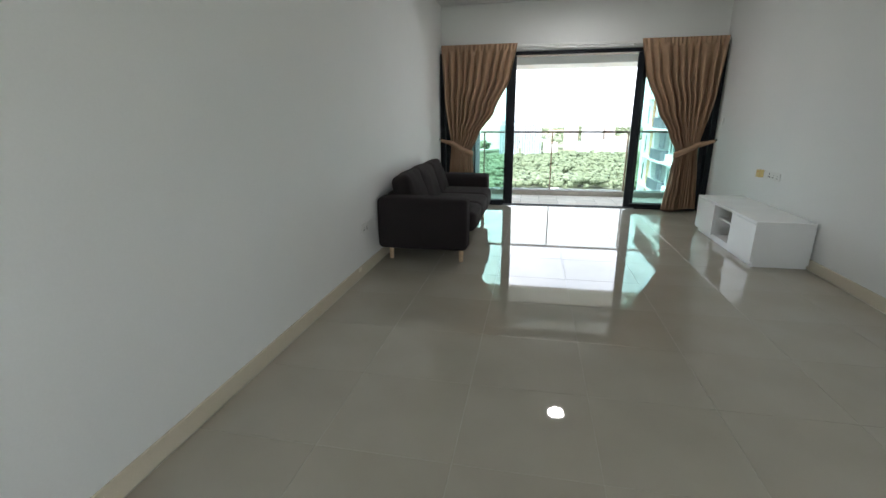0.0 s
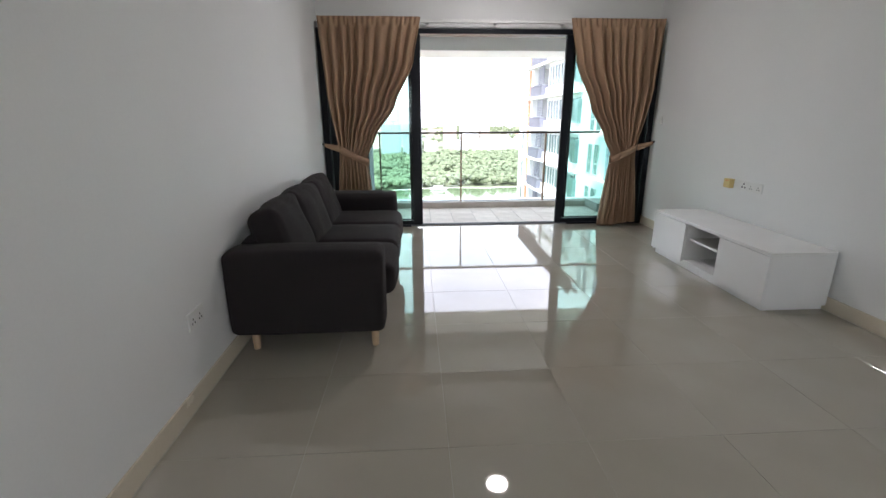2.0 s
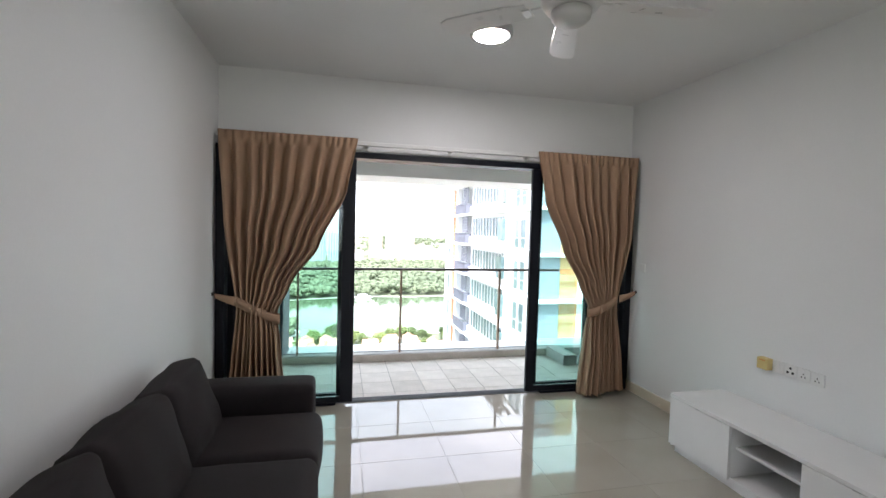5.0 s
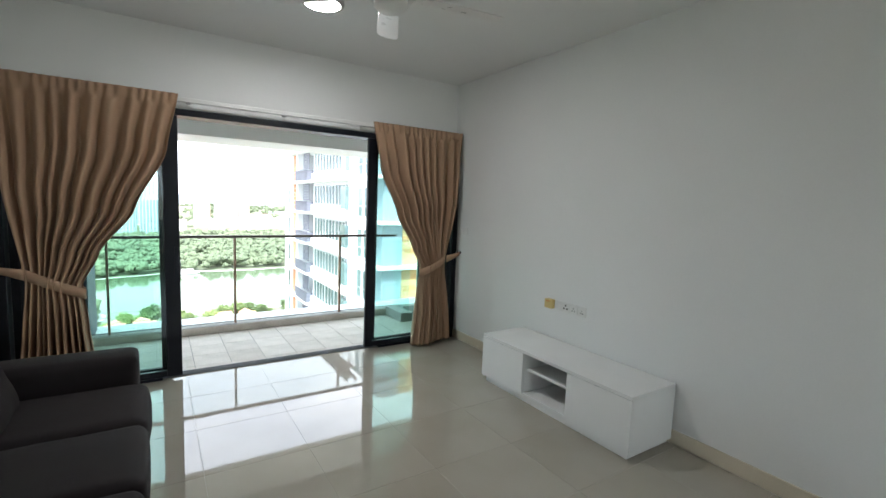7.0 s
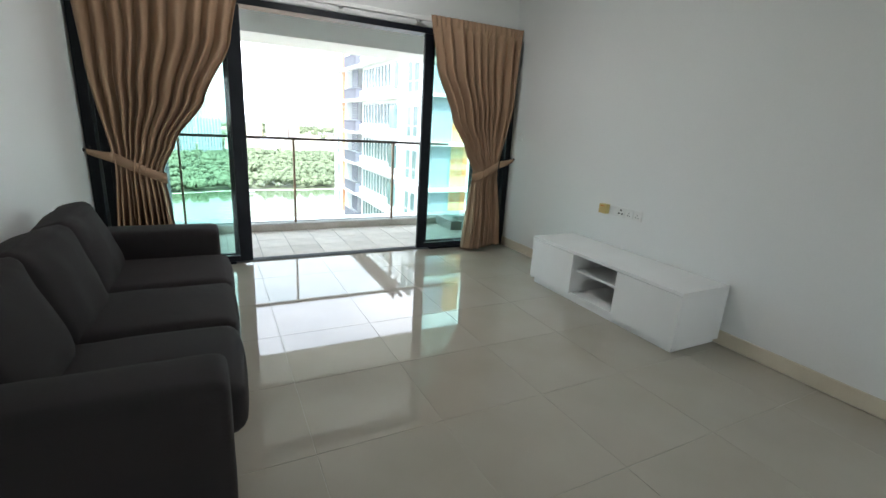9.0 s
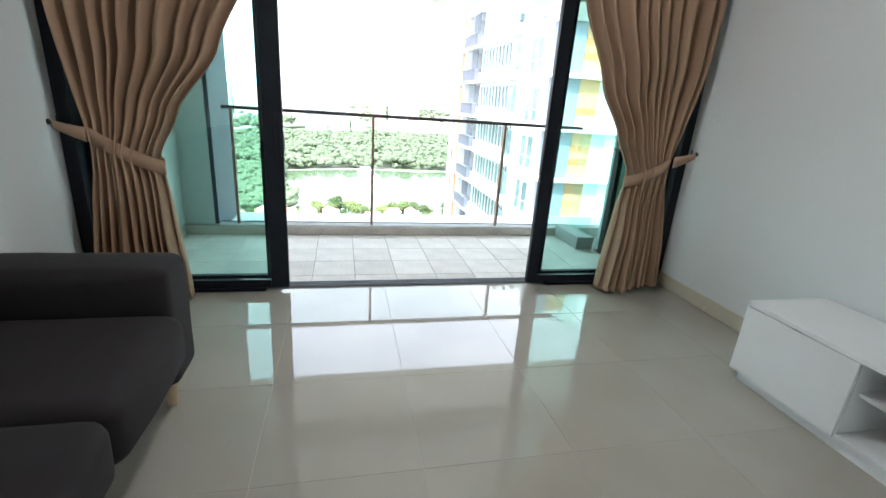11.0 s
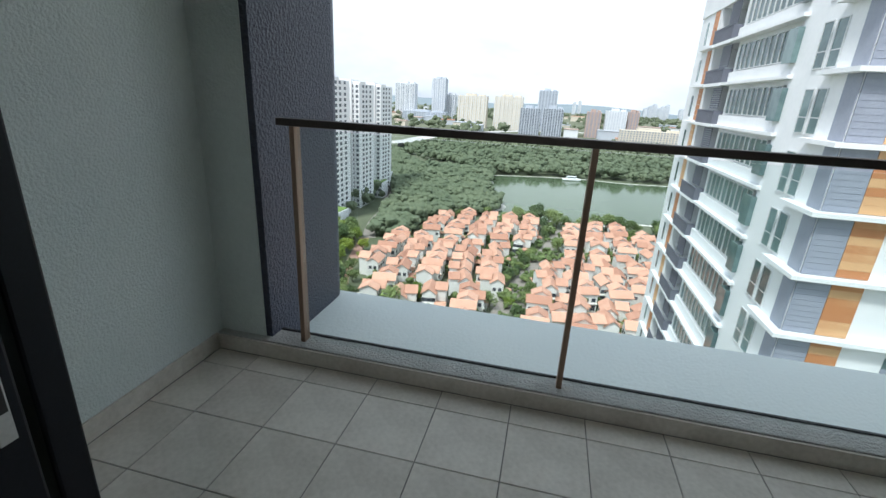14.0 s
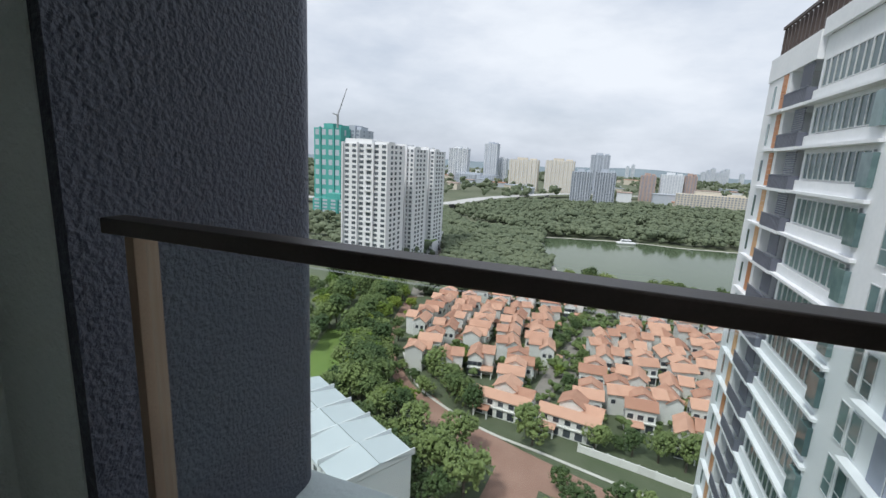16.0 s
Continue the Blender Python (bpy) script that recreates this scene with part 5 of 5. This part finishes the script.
condo(-32.3, -26.9, 226, 6.2, 6, "tall white condominium block with dark windows")
condo(-26.6, -23.6, 262, 5.0, 5, "white condominium block with vertical fins")
condo(-23.4, -21.1, 300, 4.6, 4, "white condominium block behind its neighbours")
for x, y, w in ((-142, 330, 16), (-128, 338, 14), (-133, 312, 14), (-116, 300, 10), (-112, 212, 22)):
    t = thing("low_block", "low white terrace block with planted roof", "house", (x, y, G), "low white blocks")
    part("wall", boxes((-w / 2, w / 2, -6, 6, 0, 11)), M_CONDO, t)
    part("roof_garden", boxes((-w / 2 + 0.5, w / 2 - 0.5, -5.5, 5.5, 11, 11.4)), M_LAWN, t)
    for z in (1.2, 4.6, 8.0):
        for k in range(3):
            part("window", boxes((-w / 2 + w * (k + 0.15) / 3, -w / 2 + w * (k + 0.85) / 3, -6.1, -5.9, z, z + 1.8)), M_CONDOGLASS, t)

site = block("tower_under_construction", "unfinished tower wrapped in green netting", -35.8, -32.7, 420, 25, M_NET, M_FAR_GREY, 30, 4, 9, group="building site")
block("tower_under_construction", "unfinished grey concrete tower frame", -32.7, -30.4, 440, 25, M_FAR_GREY, M_FAR_GLASS, 30, 4, 24, group="building site")
block("site_podium", "green netted podium of the building site", -36, -31, 400, -48, M_NET, M_FAR_GREY, 25, 5, 6, group="building site")
crane = thing("tower_crane", "slim steel tower crane with a raised jib", "crane", (-272, 420, 25))
part("mast", boxes((-0.8, 0.8, -0.8, 0.8, 0, 14)), M_CRANE, crane)
part("jib", tube(bmesh.new(), (0, 0, 13), (11, 0, 40), 0.7, 0.4, 6), M_CRANE, crane)
part("counter_jib", tube(bmesh.new(), (0, 0, 13), (-6, 0, 15), 0.9, 0.7, 6), M_CRANE, crane)

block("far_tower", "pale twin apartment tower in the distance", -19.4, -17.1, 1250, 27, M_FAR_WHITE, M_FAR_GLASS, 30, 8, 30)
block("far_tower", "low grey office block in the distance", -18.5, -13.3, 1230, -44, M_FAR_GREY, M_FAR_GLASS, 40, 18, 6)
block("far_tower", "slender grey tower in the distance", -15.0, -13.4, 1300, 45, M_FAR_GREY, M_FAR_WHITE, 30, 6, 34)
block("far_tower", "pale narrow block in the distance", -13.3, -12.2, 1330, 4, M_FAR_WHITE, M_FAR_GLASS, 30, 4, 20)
block("far_tower", "cream apartment slab in the distance", -11.8, -8.3, 1120, 4, M_FAR_CREAM, M_FAR_WHITE, 25, 14, 24)
block("far_tower", "cream apartment slab in the distance", -7.4, -4.0, 1120, 6, M_FAR_CREAM, M_FAR_WHITE, 25, 14, 24)
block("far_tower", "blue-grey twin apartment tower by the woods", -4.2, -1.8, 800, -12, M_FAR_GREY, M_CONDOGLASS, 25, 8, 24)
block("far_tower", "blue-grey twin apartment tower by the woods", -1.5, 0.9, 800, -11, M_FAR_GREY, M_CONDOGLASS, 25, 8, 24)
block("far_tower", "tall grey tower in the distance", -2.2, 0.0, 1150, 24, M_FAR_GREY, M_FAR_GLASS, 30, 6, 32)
block("far_tower", "brown apartment slab in the distance", 3.6, 5.2, 1050, -16, M_FAR_BROWN, M_FAR_GLASS, 25, 4, 20)
block("far_tower", "white apartment slab in the distance", 5.7, 8.0, 1050, -12, M_FAR_WHITE, M_FAR_GREY, 25, 8, 20)
block("far_tower", "brown apartment slab in the distance", 8.1, 9.3, 1060, -12, M_FAR_BROWN, M_FAR_GLASS, 25, 4, 20)
block("far_tower", "long low cream building beyond the woods", 7.6, 14.6, 900, -42, M_FAR_CREAM, M_FAR_GLASS, 25, 22, 7)
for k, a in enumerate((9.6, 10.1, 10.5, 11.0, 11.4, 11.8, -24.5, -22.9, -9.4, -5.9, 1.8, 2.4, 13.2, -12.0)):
    block("far_tower", "tower block near the skyline in haze-paled colours", a, a + 0.38, 2500 + 60 * k, -10 + 10 * (k % 3), M_FAR_GREY, M_FAR_WHITE, 30, 3, 16)
# low roofs of the far town
rnd = random.Random(9)
for k in range(90):
    d = rnd.uniform(950, 2300)
    a = rnd.uniform(-28, 20)
    w = rnd.uniform(20, 60)
    t = thing("far_building", "low pale building in the far town", "building", (d * math.tan(radians(a)), d, G), "low buildings of the far town")
    hh = rnd.uniform(8, 20)
    part("wall", boxes((-w / 2, w / 2, -10, 10, 0, hh)), rnd.choice((M_FAR_WHITE, M_FAR_CREAM, M_FAR_GREY)), t)
    part("roof", boxes((-w / 2 - 1, w / 2 + 1, -11, 11, hh, hh + 1.5)), rnd.choice((M_FAR_BROWN, M_FAR_GREY, M_ROOF)), t)
boat = thing("boat", "small white pleasure boat moored on the lake", "boat", (24, 446, G + 0.1), turn=15)
part("hull", soft_box((16, 4.5, 2.2), 0.9, (1, 0, 0), 6), M_CONDO, boat, at=pose(0, 0, 1.0))
part("cabin", boxes((-5, 4, -1.7, 1.7, 2.0, 4.2), bevel=0.3), M_CONDO, boat)
part("window", boxes((-4.5, 3.5, -1.76, 1.76, 2.8, 3.6)), M_CONDOGLASS, boat)


# ---- floor tiles, last ----
def tile_grid(parent, name, xs, ys, z, thick, gap, material, bevel):
    cache = {}
    for x0, x1 in zip(xs, xs[1:]):
        for y0, y1 in zip(ys, ys[1:]):
            key = (round(x1 - x0, 3), round(y1 - y0, 3))
            if key not in cache:
                w, h = (key[0] - gap) / 2, (key[1] - gap) / 2
                cache[key] = mesh_of(name, box(bmesh.new(), -w, w, -h, h, -thick, 0, bevel, 1), material)
            part(name, cache[key], None, parent, at=pose((x0 + x1) / 2, (y0 + y1) / 2, z))


xs = [XL + 0.013] + [0.53 + 0.6175 * k for k in range(6)] + [XR - 0.013]
ys = [YB + 0.013] + [-0.57 - 0.6 * k for k in range(14, -1, -1)] + [-0.032]
tile_grid(floor, "tile", xs, ys, 0.0, 0.011, 0.002, M_TILE, 0.0007)
xs = [0.012] + [0.25 + 0.329 * k for k in range(11)] + [4.03]
ys = [0.072] + [0.337 + 0.327 * k for k in range(4)] + [1.448]
tile_grid(balcony_floor, "tile", xs, ys, FLOOR_OUT, 0.012, 0.004, M_BTILE, 0.0015)
